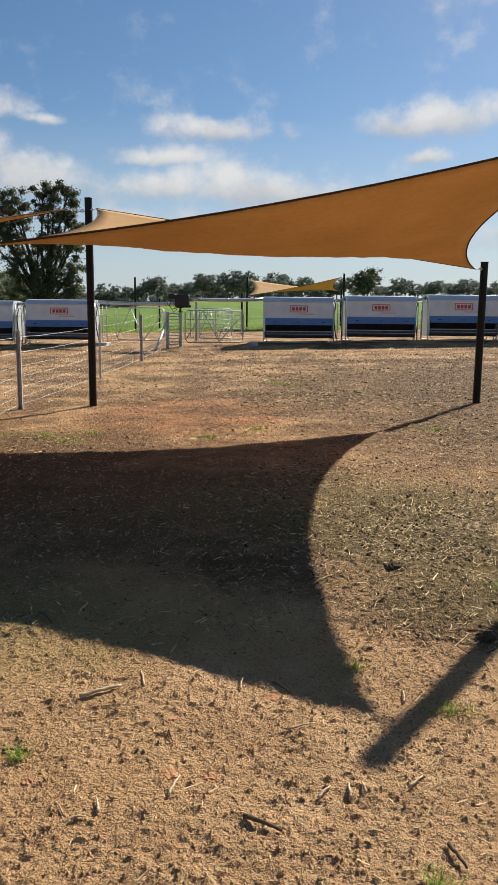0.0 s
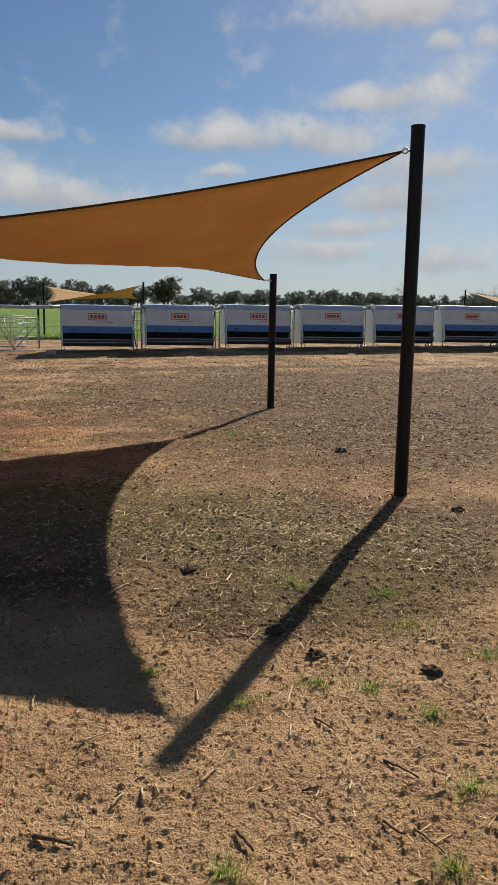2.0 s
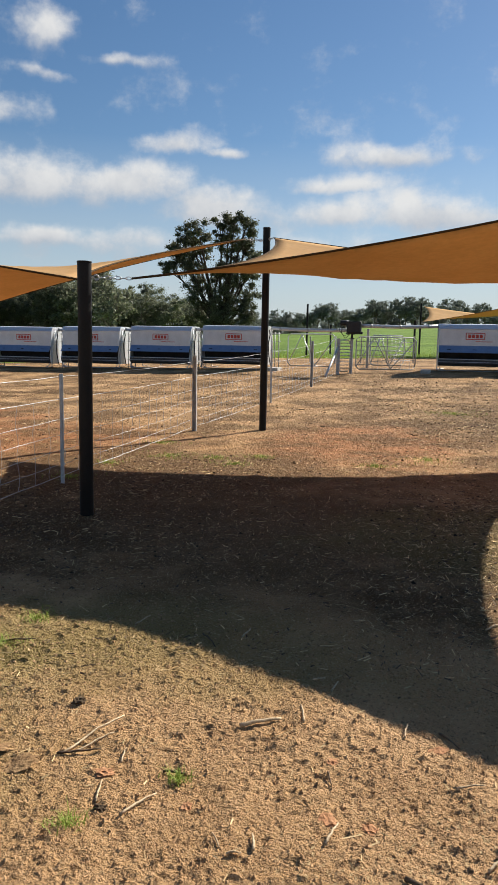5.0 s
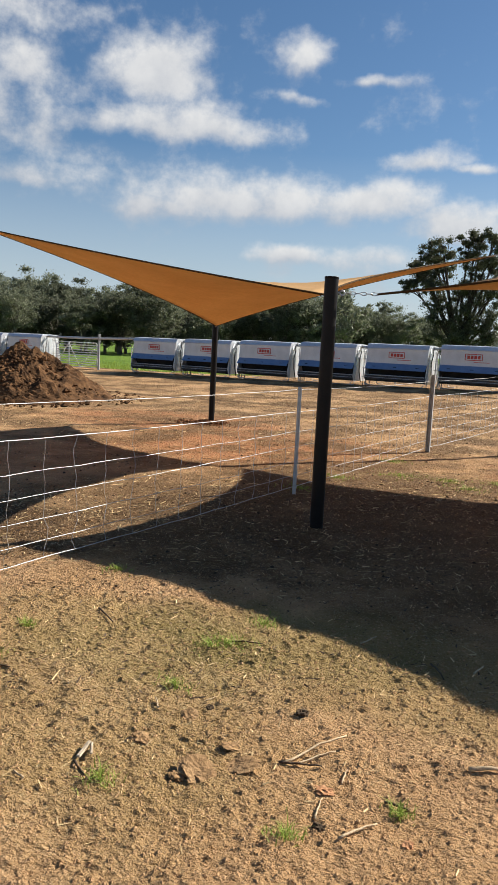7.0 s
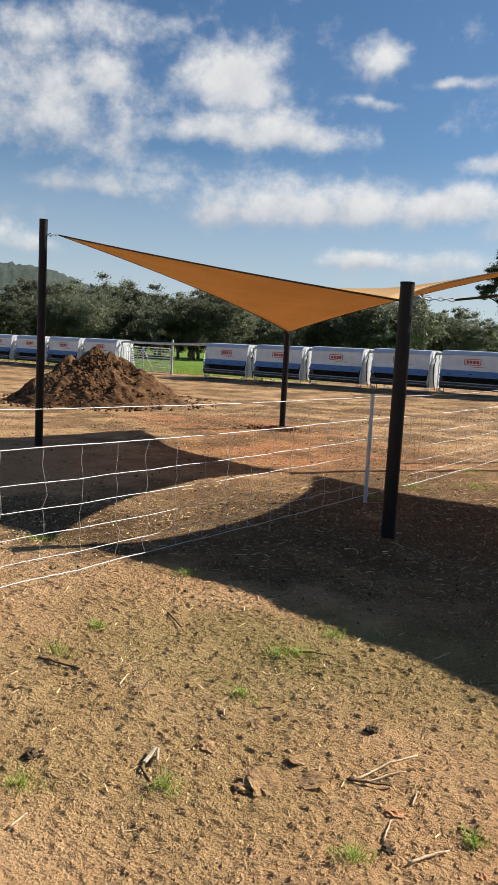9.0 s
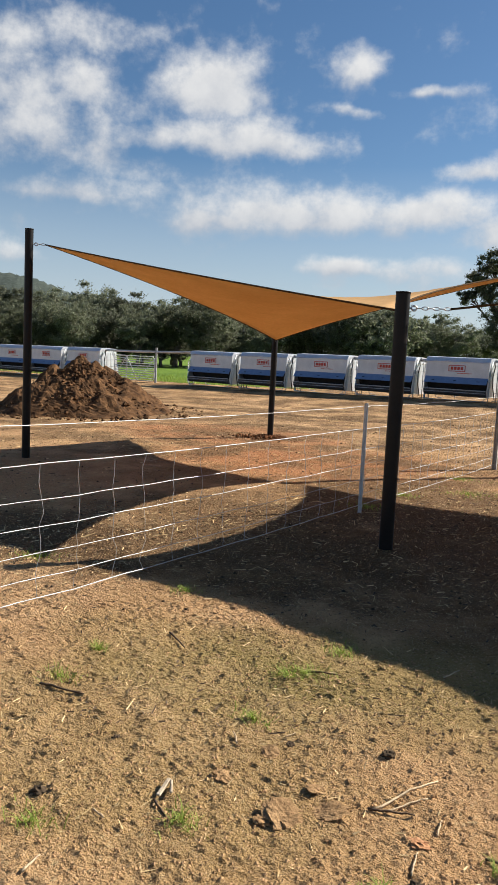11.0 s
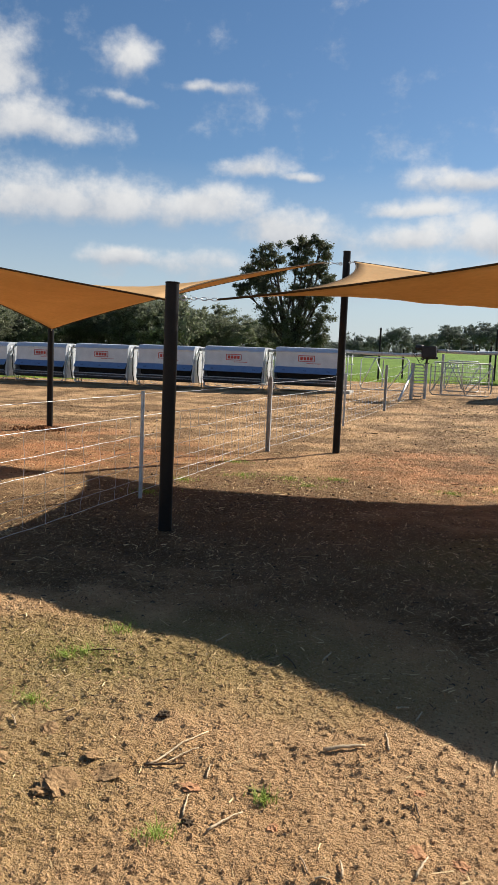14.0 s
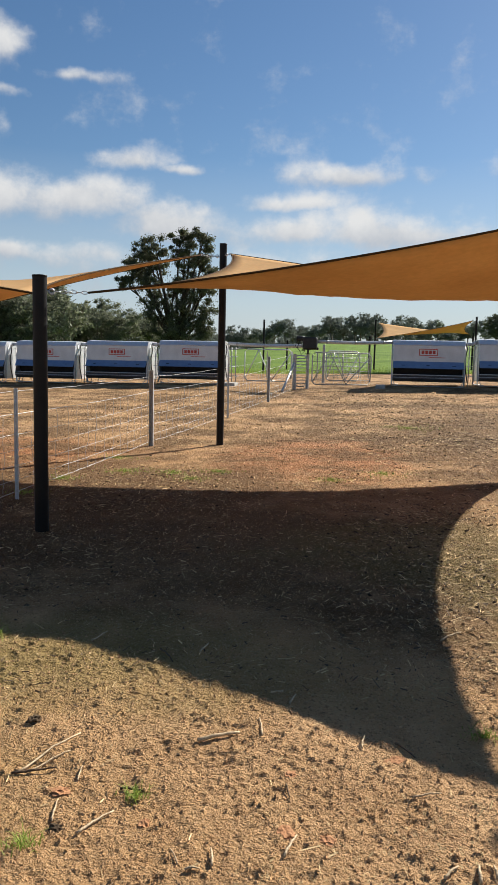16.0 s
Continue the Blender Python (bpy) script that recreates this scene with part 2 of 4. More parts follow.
def thing(name, at, label, category, group="", turn=0.0):
    ob = new(name)
    ob.empty_display_size = 0.1
    ob.matrix_world = pose(*at, 0, 0, turn)
    return tagged(ob, label, category, group)


def raw_mesh(name, verts, faces, mat, parent=None, smooth=False):
    me = bpy.data.meshes.new(name)
    me.from_pydata(verts, [], faces)
    me.materials.append(mat)
    if smooth:
        me.polygons.foreach_set("use_smooth", [True] * len(me.polygons))
    ob = new(name, me)
    if parent is not None:
        ob.parent = parent
    return ob


def smooth01(a, b, v):
    t = np.clip((v - a) / (b - a), 0, 1)
    return t * t * (3 - 2 * t)


def ground_z(x, y):
    """The lie of the land: a level yard that climbs gently to the feeders and the paddock."""
    x, y = np.asarray(x, float), np.asarray(y, float)
    u = np.clip(y / 25.0, 0, 1)
    xs = 22 * np.tanh(x / 22)
    z = 0.62 * u ** 2.8 + 0.024 * xs * u ** 0.6
    rate = 0.003 + 0.027 * smooth01(-60, -14, x) - 0.004 * smooth01(10, 60, x)
    return z + np.clip(y - 46, 0, 195) * rate


def gz(x, y):
    return float(ground_z(x, y))


# ---- ground ----
def ground_material():
    m = bpy.data.materials.new("trampled_earth")
    m.use_nodes = True
    n, l = m.node_tree.nodes, m.node_tree.links
    b = n["Principled BSDF"]
    b.inputs["Roughness"].default_value, b.inputs["Specular IOR Level"].default_value = 0.95, 0.15
    tc = n.new("ShaderNodeTexCoord")

    def nz(scale, detail=6, rough=0.6, off=0.0):
        k = n.new("ShaderNodeTexNoise")
        k.inputs["Scale"].default_value, k.inputs["Detail"].default_value, k.inputs["Roughness"].default_value = scale, detail, rough
        mp = n.new("ShaderNodeMapping")
        mp.inputs["Location"].default_value = (off, off * 0.7, 0)
        l.new(tc.outputs["Object"], mp.inputs["Vector"])
        l.new(mp.outputs[0], k.inputs["Vector"])
        return k.outputs["Fac"]

    def mix(fac, a, c):
        k = n.new("ShaderNodeMix")
        k.data_type = "RGBA"
        l.new(fac, k.inputs["Factor"])
        for s, v in (("A", a), ("B", c)):
            if isinstance(v, tuple):
                k.inputs[s].default_value = (*v, 1)
            else:
                l.new(v, k.inputs[s])
        return k.outputs["Result"]

    def step(v, lo, hi, to=1.0):
        k = n.new("ShaderNodeMapRange")
        k.interpolation_type = "SMOOTHSTEP"
        k.inputs["From Min"].default_value, k.inputs["From Max"].default_value = lo, hi
        k.inputs["To Max"].default_value = to
        l.new(v, k.inputs["Value"])
        return k.outputs[0]

    def math2(op, a, c):
        k = n.new("ShaderNodeMath")
        k.operation = op
        for i, v in enumerate((a, c)):
            if isinstance(v, (int, float)):
                k.inputs[i].default_value = v
            else:
                l.new(v, k.inputs[i])
        return k.outputs[0]

    sp = n.new("ShaderNodeSeparateXYZ")
    l.new(tc.outputs["Object"], sp.inputs[0])
    px, py = sp.outputs[0], sp.outputs[1]

    def patch(cx, cy, rx, ry):
        dx = math2("DIVIDE", math2("SUBTRACT", px, cx), rx)
        dy = math2("DIVIDE", math2("SUBTRACT", py, cy), ry)
        d = math2("ADD", math2("MULTIPLY", dx, dx), math2("MULTIPLY", dy, dy))
        return step(math2("ADD", d, math2("MULTIPLY", math2("SUBTRACT", nz(1.3, 6, 0.65), 0.5), 2.2)), 1.3, 0.2)

    soil = mix(step(nz(2.2), 0.35, 0.65), (0.460, 0.270, 0.128), (0.640, 0.395, 0.198))
    soil = mix(step(nz(0.45, 5, 0.6, 4.0), 0.42, 0.62, 0.8), soil, (0.510, 0.300, 0.135))
    red = (0.44, 0.190, 0.078)
    for c in ((-6.3, 10.2, 2.6, 2.2), (-1.0, 11.0, 1.6, 2.6), (-9.5, 12.5, 3.0, 2.0)):
        soil = mix(math2("MULTIPLY", patch(*c), 0.92), soil, red)
    # dung-dark earth; the patches beneath the sails also deepen their cast shadow
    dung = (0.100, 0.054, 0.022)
    # the long thin patches paint the dark lines of wheel ruts
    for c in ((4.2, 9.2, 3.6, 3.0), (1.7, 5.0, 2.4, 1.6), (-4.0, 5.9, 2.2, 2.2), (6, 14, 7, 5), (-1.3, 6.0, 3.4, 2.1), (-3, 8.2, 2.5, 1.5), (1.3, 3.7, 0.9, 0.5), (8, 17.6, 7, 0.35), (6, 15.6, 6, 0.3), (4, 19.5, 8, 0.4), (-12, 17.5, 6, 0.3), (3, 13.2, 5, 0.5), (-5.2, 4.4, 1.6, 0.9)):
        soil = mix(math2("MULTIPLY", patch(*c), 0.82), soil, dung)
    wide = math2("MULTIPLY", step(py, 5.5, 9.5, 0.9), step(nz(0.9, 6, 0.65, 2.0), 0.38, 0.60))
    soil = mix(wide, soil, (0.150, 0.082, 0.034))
    moss = (0.225, 0.185, 0.052)
    for c in ((-1.4, 3.5, 1.3, 0.7), (1.6, 4.6, 1.3, 1.3), (-2.6, 3.1, 1.0, 0.5), (-2.4, 2.3, 1.3, 0.9), (0.6, 6.0, 1.6, 1.2), (-1.9, 3.5, 0.9, 0.5)):
        soil = mix(math2("MULTIPLY", patch(*c), 0.38), soil, moss)
    # fine crumbs: dark pits and pale grains
    soil = mix(step(nz(72, 5, 0.7), 0.54, 0.66, 0.72), soil, (0.072, 0.043, 0.020))
    soil = mix(step(nz(120, 4, 0.7, 3.0), 0.54, 0.67, 0.75), soil, (0.70, 0.485, 0.275))
    # chaff trodden into the earth
    mp = n.new("ShaderNodeMapping")
    mp.inputs["Scale"].default_value = (46, 22, 14)
    mp.inputs["Rotation"].default_value = (0, 0, 0.5)
    l.new(tc.outputs["Object"], mp.inputs["Vector"])
    ch = n.new("ShaderNodeTexVoronoi")
    ch.inputs["Scale"].default_value = 1.0
    l.new(mp.outputs[0], ch.inputs["Vector"])
    chaff = math2("MULTIPLY", step(ch.outputs["Distance"], 0.30, 0.14), step(nz(0.8, 5, 0.6, 9.0), 0.44, 0.60))
    soil = mix(math2("MULTIPLY", chaff, 0.6), soil, (0.52, 0.40, 0.21))
    # green paddock past the feeders
    edge = math2("ADD", math2("ADD", py, math2("MULTIPLY", math2("SUBTRACT", nz(0.35, 5), 0.5), 7.0)), math2("MULTIPLY", step(px, -20.0, -9.0), -15.5))
    grass = mix(step(nz(0.22, 6, 0.65), 0.35, 0.65), (0.11, 0.185, 0.022), (0.185, 0.285, 0.038))
    grass = mix(step(nz(2.6, 5, 0.7), 0.4, 0.7, 0.6), grass, (0.055, 0.105, 0.020))
    soil = mix(step(edge, 27.2, 28.4), soil, grass)
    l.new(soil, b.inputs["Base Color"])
    bump = n.new("ShaderNodeBump")
    bump.inputs["Strength"].default_value, bump.inputs["Distance"].default_value = 1.0, 0.03
    h = math2("ADD", math2("MULTIPLY", nz(44, 6, 0.65), 0.9), math2("MULTIPLY", nz(100, 4, 0.6), 0.8))
    h = math2("ADD", h, math2("MULTIPLY", nz(9, 6, 0.7, 1.0), 1.6))
    l.new(h, bump.inputs["Height"])
    l.new(bump.outputs[0], b.inputs["Normal"])
    return m


def spaced(lo, fine_lo, fine_hi, hi, step, grow=1.09):
    mid = list(np.arange(fine_lo, fine_hi, step))
    out, s, v = [], step, fine_hi
    while v < hi:
        out.append(v)
        s *= grow
        v += s
    out.append(hi)
    low, s, v = [], step, fine_lo
    while v > lo:
        s *= grow
        v -= s
        low.append(max(v, lo))
    return np.array(low[::-1] + mid + out)


M_GROUND = ground_material()
gx = spaced(-900, -3.1, 2.2, 900, 0.012, 1.034)
gy = spaced(-120, 1.65, 4.0, 1500, 0.012, 1.030)
GX, GY = np.meshgrid(gx, gy)


def lattice(x, y, freq, seed):
    """Smooth value noise between -1 and 1."""
    u, v = np.asarray(x, float) * freq, np.asarray(y, float) * freq
    i, j = np.floor(u).astype(np.int64), np.floor(v).astype(np.int64)
    fu, fv = u - i, v - j
    fu, fv = fu * fu * (3 - 2 * fu), fv * fv * (3 - 2 * fv)

    def dot(a, c):
        h = (a * 374761393 + c * 668265263 + seed * 974634777) & 0xFFFFFFFF
        h = ((h ^ (h >> 13)) * 1274126177) & 0xFFFFFFFF
        h = ((h ^ (h >> 16)) * 2246822519) & 0xFFFFFFFF
        return ((h ^ (h >> 15)) & 0xFFFF) / 32767.5 - 1

    top = dot(i, j) * (1 - fu) + dot(i + 1, j) * fu
    low = dot(i, j + 1) * (1 - fu) + dot(i + 1, j + 1) * fu
    return top * (1 - fv) + low * fv


def rough(x, y):
    """Trampled relief: hollows, hoof marks and crumbs, fading out with distance."""
    x, y = np.asarray(x, float), np.asarray(y, float)
    d = np.hypot(x, y)
    yard = smooth01(48, 30, y) * smooth01(60, 40, np.abs(x))
    z = 0.012 * lattice(x, y, 0.9, 1) + 0.010 * lattice(x, y, 2.1, 2)
    z += (0.008 * lattice(x, y, 6.3, 3) + 0.006 * lattice(x, y, 13, 4)) * smooth01(22, 8, d)
    crumb = np.maximum(0, lattice(x, y, 36, 5)) * 0.008 + np.maximum(0, lattice(x, y, 56, 6)) * 0.011
    pit = np.maximum(0, lattice(x + 7, y, 38, 7) - 0.55) * 0.004
    z += (crumb - pit) * smooth01(9, 4.5, d)
    return z * yard


GZ = ground_z(GX, GY) + rough(GX, GY)
nv = len(gx)
gverts = np.stack([GX.ravel(), GY.ravel(), GZ.ravel()], 1).tolist()
gfaces = [(i * nv + j, i * nv + j + 1, (i + 1) * nv + j + 1, (i + 1) * nv + j) for i in range(len(gy) - 1) for j in range(nv - 1)]
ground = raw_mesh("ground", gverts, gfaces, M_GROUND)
tagged(ground, "bare brown trampled yard earth running into green paddock", "ground", kind="structure")


# ---- shade sails ----
POSTS = {"a": (2.916, 6.04, 3.137), "c": (-2.86, 5.945, 2.095), "d": (-2.662, 11.97, 3.215), "e": (3.433, 12.145, 2.337), "b": (-8.425, 12.635, 1.925), "f": (-9.148, 7.30, 3.16)}


def sail_post(x, y, top, r=0.058, label="tall black painted steel shade sail post set in the earth", eyes=()):
    z0 = gz(x, y)
    ob = thing("sail_post", (x, y, z0), label, "post", "shade sail posts")
    bm = bmesh.new()
    h = top - z0
    add_tube(bm, [(0, 0, -0.25), (0, 0, h * 0.5), (0, 0, h - 0.012)], r, 20, cap=False)
    part("pole", bm, M_POST, ob)
    bm = bmesh.new()
    add_tube(bm, [(0, 0, h - 0.014), (0, 0, h - 0.004), (0, 0, h)], r + 0.002, 20)
    part("cap", bm, M_POST, ob, "flat black end cap")
    for ang, ez in eyes:
        bm = bmesh.new()
        d = Vector((math.cos(ang), math.sin(ang), 0))
        c = d * (r + 0.02) + Vector((0, 0, ez - z0))
        add_tube(bm, [d * (r - 0.01) + Vector((0, 0, ez - z0)), c], 0.007, 6)
        loop = [c + d * 0.022 + (d * math.cos(k * math.pi / 6) + Vector((0, 0, 1)) * math.sin(k * math.pi / 6)) * 0.022 for k in range(13)]
        add_tube(bm, loop, 0.006, 6, cap=False)
        part("eyebolt", bm, M_GALV, ob, "galvanised eye bolt")
    return ob


def sail(name_corners, inset, sag, label, seg=28, hollow=(0.07, 0.07, 0.07, 0.07), fitting=True):
    """Twisted four-cornered sail; corners are post tops' fixing points, edges cut to a hollow curve."""
    fix = [Vector(p) for p in name_corners]
    cen = sum(fix, Vector()) / 4
    tips = []
    for k, p in enumerate(fix):
        d = fix[(k + 2) % 4] - p
        tips.append(p + d.normalized() * inset[k])
    ob = new("shade_sail")
    ob.empty_display_size = 0.1
    tagged(ob, label, "shade sail", "shade sails")

    def edge(a, b, s):
        k = next(hollow[i] for i in range(4) if {id(a), id(b)} == {id(tips[i]), id(tips[(i + 1) % 4])})
        flat_c = Vector((cen.x, cen.y, 0))
        p = a.lerp(b, s)
        mid = (a + b) / 2
        inw = (flat_c - Vector((mid.x, mid.y, 0))).normalized()
        L = (a - b).length
        return p + inw * (k * L * 4 * s * (1 - s)) - Vector((0, 0, sag * 0.25 * 4 * s * (1 - s)))

    A, B, C, D = tips
    verts, faces = [], []
    for i in range(seg + 1):
        v = i / seg
        for j in range(seg + 1):
            u = j / seg
            p = (edge(A, B, u) * (1 - v) + edge(D, C, u) * v) + (edge(A, D, v) * (1 - u) + edge(B, C, v) * u)
            p -= A * (1 - u) * (1 - v) + B * u * (1 - v) + C * u * v + D * (1 - u) * v
            p.z -= sag * 16 * u * (1 - u) * v * (1 - v)
            p.z += 0.016 * noise.noise(Vector((u * 5 + v * 5, (u - v) * 16, 3))) * min(1, 12 * u * (1 - u) * v * (1 - v) * 4)
            verts.append(tuple(p))
    n1 = seg + 1
    for i in range(seg):
        for j in range(seg):
            faces.append((i * n1 + j, i * n1 + j + 1, (i + 1) * n1 + j + 1, (i + 1) * n1 + j))
    cloth = raw_mesh("cloth", verts, faces, M_SAIL, ob, smooth=True)
    so = cloth.modifiers.new("thickness", "SOLIDIFY")
    so.thickness = 0.002
    for a, b in ((A, B), (B, C), (C, D), (D, A)):
        bm = bmesh.new()
        pts = [edge(a, b, k / 24) for k in range(25)]
        add_tube(bm, pts, 0.010, 6)
        part("hem", bm, M_HEM, ob, "stitched webbing hem coloured dark for shade")
    if fitting:
        for tip, p in zip(tips, fix):
            bm = bmesh.new()
            d = (p - tip).normalized()
            side = d.cross(Vector((0, 0, 1))).normalized()
            up = side.cross(d)
            L = (p - tip).length
            k, n = 0.0, 0
            while k < L - 0.02:
                c = tip + d * (k + 0.028)
                w = side if n % 2 else up
                add_tube(bm, [c + d * 0.03 * math.cos(q * math.pi / 5) + w * 0.013 * math.sin(q * math.pi / 5) for q in range(11)], 0.004, 5, cap=False)
                k += 0.048
                n += 1
            part("chain", bm, M_GALV, ob, "short galvanised fixing chain")
    return ob


def ang_to(p, q):
    return math.atan2(q[1] - p[1], q[0] - p[0])


pa, pb, pc, pd, pe, pf = (POSTS[k] for k in "abcdef")
FIX = {"a": 2.937, "c1": 1.97, "c2": 1.96, "d1": 3.035, "d2": 3.015, "e": 2.227, "b": 1.875, "f": 2.95}


def fixed(p, q, z, r=0.075):
    t = ang_to(p, q)
    return (p[0] + math.cos(t) * r, p[1] + math.sin(t) * r, z)


sail_post(*pa, eyes=[(ang_to(pa, (-2.8, 7.0)), FIX["a"])])
sail_post(*pc, eyes=[(ang_to(pc, pe), FIX["c1"]), (ang_to(pc, pb), FIX["c2"])], label="short black painted steel shade sail post set in the earth")
sail_post(*pd, eyes=[(ang_to(pd, pa), FIX["d1"]), (ang_to(pd, pf), FIX["d2"])])
sail_post(*pe, eyes=[(ang_to(pe, pc), FIX["e"])], label="short black painted steel shade sail post set in the earth")
sail_post(*pb, eyes=[(ang_to(pb, pc), FIX["b"])], label="short black painted steel post in a mound of red earth")
sail_post(*pf, eyes=[(ang_to(pf, pd), FIX["f"])])
sail([fixed(pa, (-2.8, 7.0), FIX["a"]), fixed(pc, pe, FIX["c1"]), fixed(pd, pa, FIX["d1"]), fixed(pe, pc, FIX["e"])], (0.05, 0.34, 0.16, 0.22), 0.27, "tan orange shade sail stretched between four black posts", hollow=(0.056, 0.07, 0.135, 0.095))
sail([fixed(pc, pb, FIX["c2"]), fixed(pd, pf, FIX["d2"]), fixed(pb, pc, FIX["b"]), fixed(pf, pd, FIX["f"])], (0.10, 0.30, 0.06, 0.15), 0.10, "tan orange shade sail sloping steeply down to a short post", hollow=(0.11, 0.09, 0.075, 0.03))


# ---- feeders ----
FEED_W, FEED_D = 2.17, 1.08


def feeder(at, label):
    ob = thing("sheep_feeder", at, label, "sheep feeder", "row of sheep feeders")
    w, d = FEED_W, FEED_D

    def slab(name, prof, mat, x0=0.0, x1=w, label=""):
        """A profile in y, z swept from x0 to x1."""
        bm = bmesh.new()
        a = [bm.verts.new((x0, y, z)) for y, z in prof]
        b = [bm.verts.new((x1, y, z)) for y, z in prof]
        k = len(prof)
        for i in range(k):
            bm.faces.new((a[i], a[(i + 1) % k], b[(i + 1) % k], b[i]))
        bm.faces.new(a[::-1])
        bm.faces.new(b)
        return part(name, bm, mat, ob, label)

    slab("lid", [(-0.02, 1.29), (-0.035, 1.29), (0.075, 1.43), (d / 2, 1.455), (d - 0.075, 1.43), (d + 0.035, 1.29), (d + 0.02, 1.29), (d / 2, 1.42)], M_LID, -0.015, w + 0.015, "pale folded sheet metal lid")
    slab("front_panel", [(0.02, 1.285), (0.0, 1.285), (-0.02, 0.77), (0.0, 0.77)], M_WHITE)
    slab("back_panel", [(d, 1.285), (d - 0.02, 1.285), (d, 0.77), (d + 0.02, 0.77)], M_WHITE)
    slab("front_flap", [(-0.018, 0.785), (-0.03, 0.785), (-0.20, 0.575), (-0.185, 0.57)], M_BLUE, 0.015, w - 0.015, "blue painted lower flap")
    slab("back_flap", [(d + 0.018, 0.785), (d + 0.03, 0.785), (d + 0.20, 0.575), (d + 0.185, 0.57)], M_BLUE, 0.015, w - 0.015, "blue painted lower flap")
    slab("hopper", [(0.02, 0.80), (0.22, 0.34), (d - 0.22, 0.34), (d - 0.02, 0.80)], M_DARK, 0.03, w - 0.03, "dark inner hopper")
    slab("trough", [(-0.17, 0.37), (-0.185, 0.36), (-0.18, 0.24), (-0.06, 0.16), (d + 0.06, 0.16), (d + 0.18, 0.24), (d + 0.185, 0.36), (d + 0.17, 0.37), (d + 0.04, 0.2), (-0.04, 0.2)], M_TROUGH, 0.02, w - 0.02, "folded steel trough coloured dark for shade")
    bm = bmesh.new()
    add_tube(bm, [(0.02, -0.183, 0.37), (w - 0.02, -0.183, 0.37)], 0.016, 8)
    add_tube(bm, [(0.02, -0.182, 0.285), (w - 0.02, -0.182, 0.285)], 0.009, 6)
    part("trough_lip", bm, M_GALV, ob, "rolled trough lip")
    for x in (0.004, w - 0.004):
        bm = bmesh.new()
        prof = [(0.005, 1.285), (d / 2, 1.41), (d - 0.005, 1.285), (d + 0.05, 0.74), (d + 0.15, 0.33), (d + 0.05, 0.15), (-0.05, 0.15), (-0.15, 0.33), (-0.05, 0.74)]
        t = 0.006 if x < 1 else -0.006
        a = [bm.verts.new((x, y, z)) for y, z in prof]
        b = [bm.verts.new((x + t, y, z)) for y, z in prof]
        for i in range(len(prof)):
            bm.faces.new((a[i], a[(i + 1) % len(prof)], b[(i + 1) % len(prof)], b[i]))
        bm.faces.new(a)
        bm.faces.new(b)
        part("end_panel", bm, M_LID, ob, "bright sheet metal end panel")
        o = -0.03 if x < 1 else 0.03
        for y0, s in ((0.12, 1), (d - 0.12, -1)):
            bm = bmesh.new()
            add_tube(bm, [(x + o, y0 + s * 0.12, 1.33), (x + o, y0, 1.1), (x + o, y0 - s * 0.1, 0.75), (x + o * 0.6, y0 - s * 0.10, 0.2), (x + o * 0.6, y0 - s * 0.16, 0.04), (x - o * 2, y0 - s * 0.2, 0.018), (x - o * 7, y0 - s * 0.2, 0.016)], 0.016, 8)
            part("leg", bm, M_GALV, ob, "bent galvanised tube leg")
    for y, s in ((-0.06, -1),):
        bm = bmesh.new()
        add_tube(bm, [(0.03, -0.10, 0.17), (0.08, -0.12, 0.06), (0.2, -0.12, 0.02), (w - 0.2, -0.12, 0.02), (w - 0.08, -0.12, 0.06), (w - 0.03, -0.10, 0.17)], 0.013, 6)
        part("skid", bm, M_GALV_DULL, ob, "bent tube skid rail")
    for hx in (0.32, 1.08, 1.86):
        bm = bmesh.new()
        add_box(bm, hx, -0.128, 0.665, 0.10, 0.012, 0.018)
        part("flap_slot", bm, M_DARK, ob, "dark slot")
    # red sign: a frame with four blocks, and a thin bar under it
    cx, cz, sw, sh, yy = 1.08, 1.075, 0.55, 0.19, -0.014
    bm = bmesh.new()
    for bx, bz, lx, lz in ((cx, cz + sh / 2, sw, 0.022), (cx, cz - sh / 2, sw, 0.022), (cx - sw / 2, cz, 0.022, sh), (cx + sw / 2, cz, 0.022, sh)):
        add_box(bm, bx, yy - (1.285 - bz) * 0.02, bz, lx, 0.006, lz)
    part("sign_border", bm, M_RED, ob, "thin red painted border")
    for k in range(4):
        bm = bmesh.new()
        bx = cx - 0.17 + k * 0.113
        add_box(bm, bx, yy - 0.003, cz, 0.085, 0.006, 0.105)
        part("sign_block", bm, M_RED, ob, "red painted block")
    bm = bmesh.new()
    add_box(bm, 1.34, yy - 0.008, 0.915, 0.5, 0.006, 0.018)
    part("sign_bar", bm, M_RED, ob, "thin red bar")
    return ob


STEP = 2.6
R_ROW = [(0.13 + STEP * k, 24.40) for k in range(8)]
L_ROW = [(-7.635 - STEP * k, 24.95) for k in range(6)]
M_ROW = [(-28.15 - STEP * k, 24.9) for k in range(5)]
first = None
FEEDERS = []
for row, lab in ((R_ROW, "grey steel sheep feeder with blue flap and red sign"), (L_ROW, "grey steel sheep feeder with blue flap and red sign"), (M_ROW, "grey steel sheep feeder behind a heap of dark earth")):
    for x, y in row:
        z = gz(x + 1, y) + 0.02
        if first is None:
            first = feeder((x, y, z), lab)
            FEEDERS.append(first)
        else:
            c = copy_thing(first, pose(x, y, z))
            tagged(c, lab)
            FEEDERS.append(c)


# ---- wire fence ----
def spot(x, y, dz=0.0):
    return (x, y, gz(x, y) + dz)


FENCE = [(-3.80, -7.0), (-3.79, -2.4), (-3.77, 2.1), (-3.74, 7.23), (-3.71, 11.64), (-3.42, 16.2), (-3.12, 20.0), (-2.86, 23.55)]
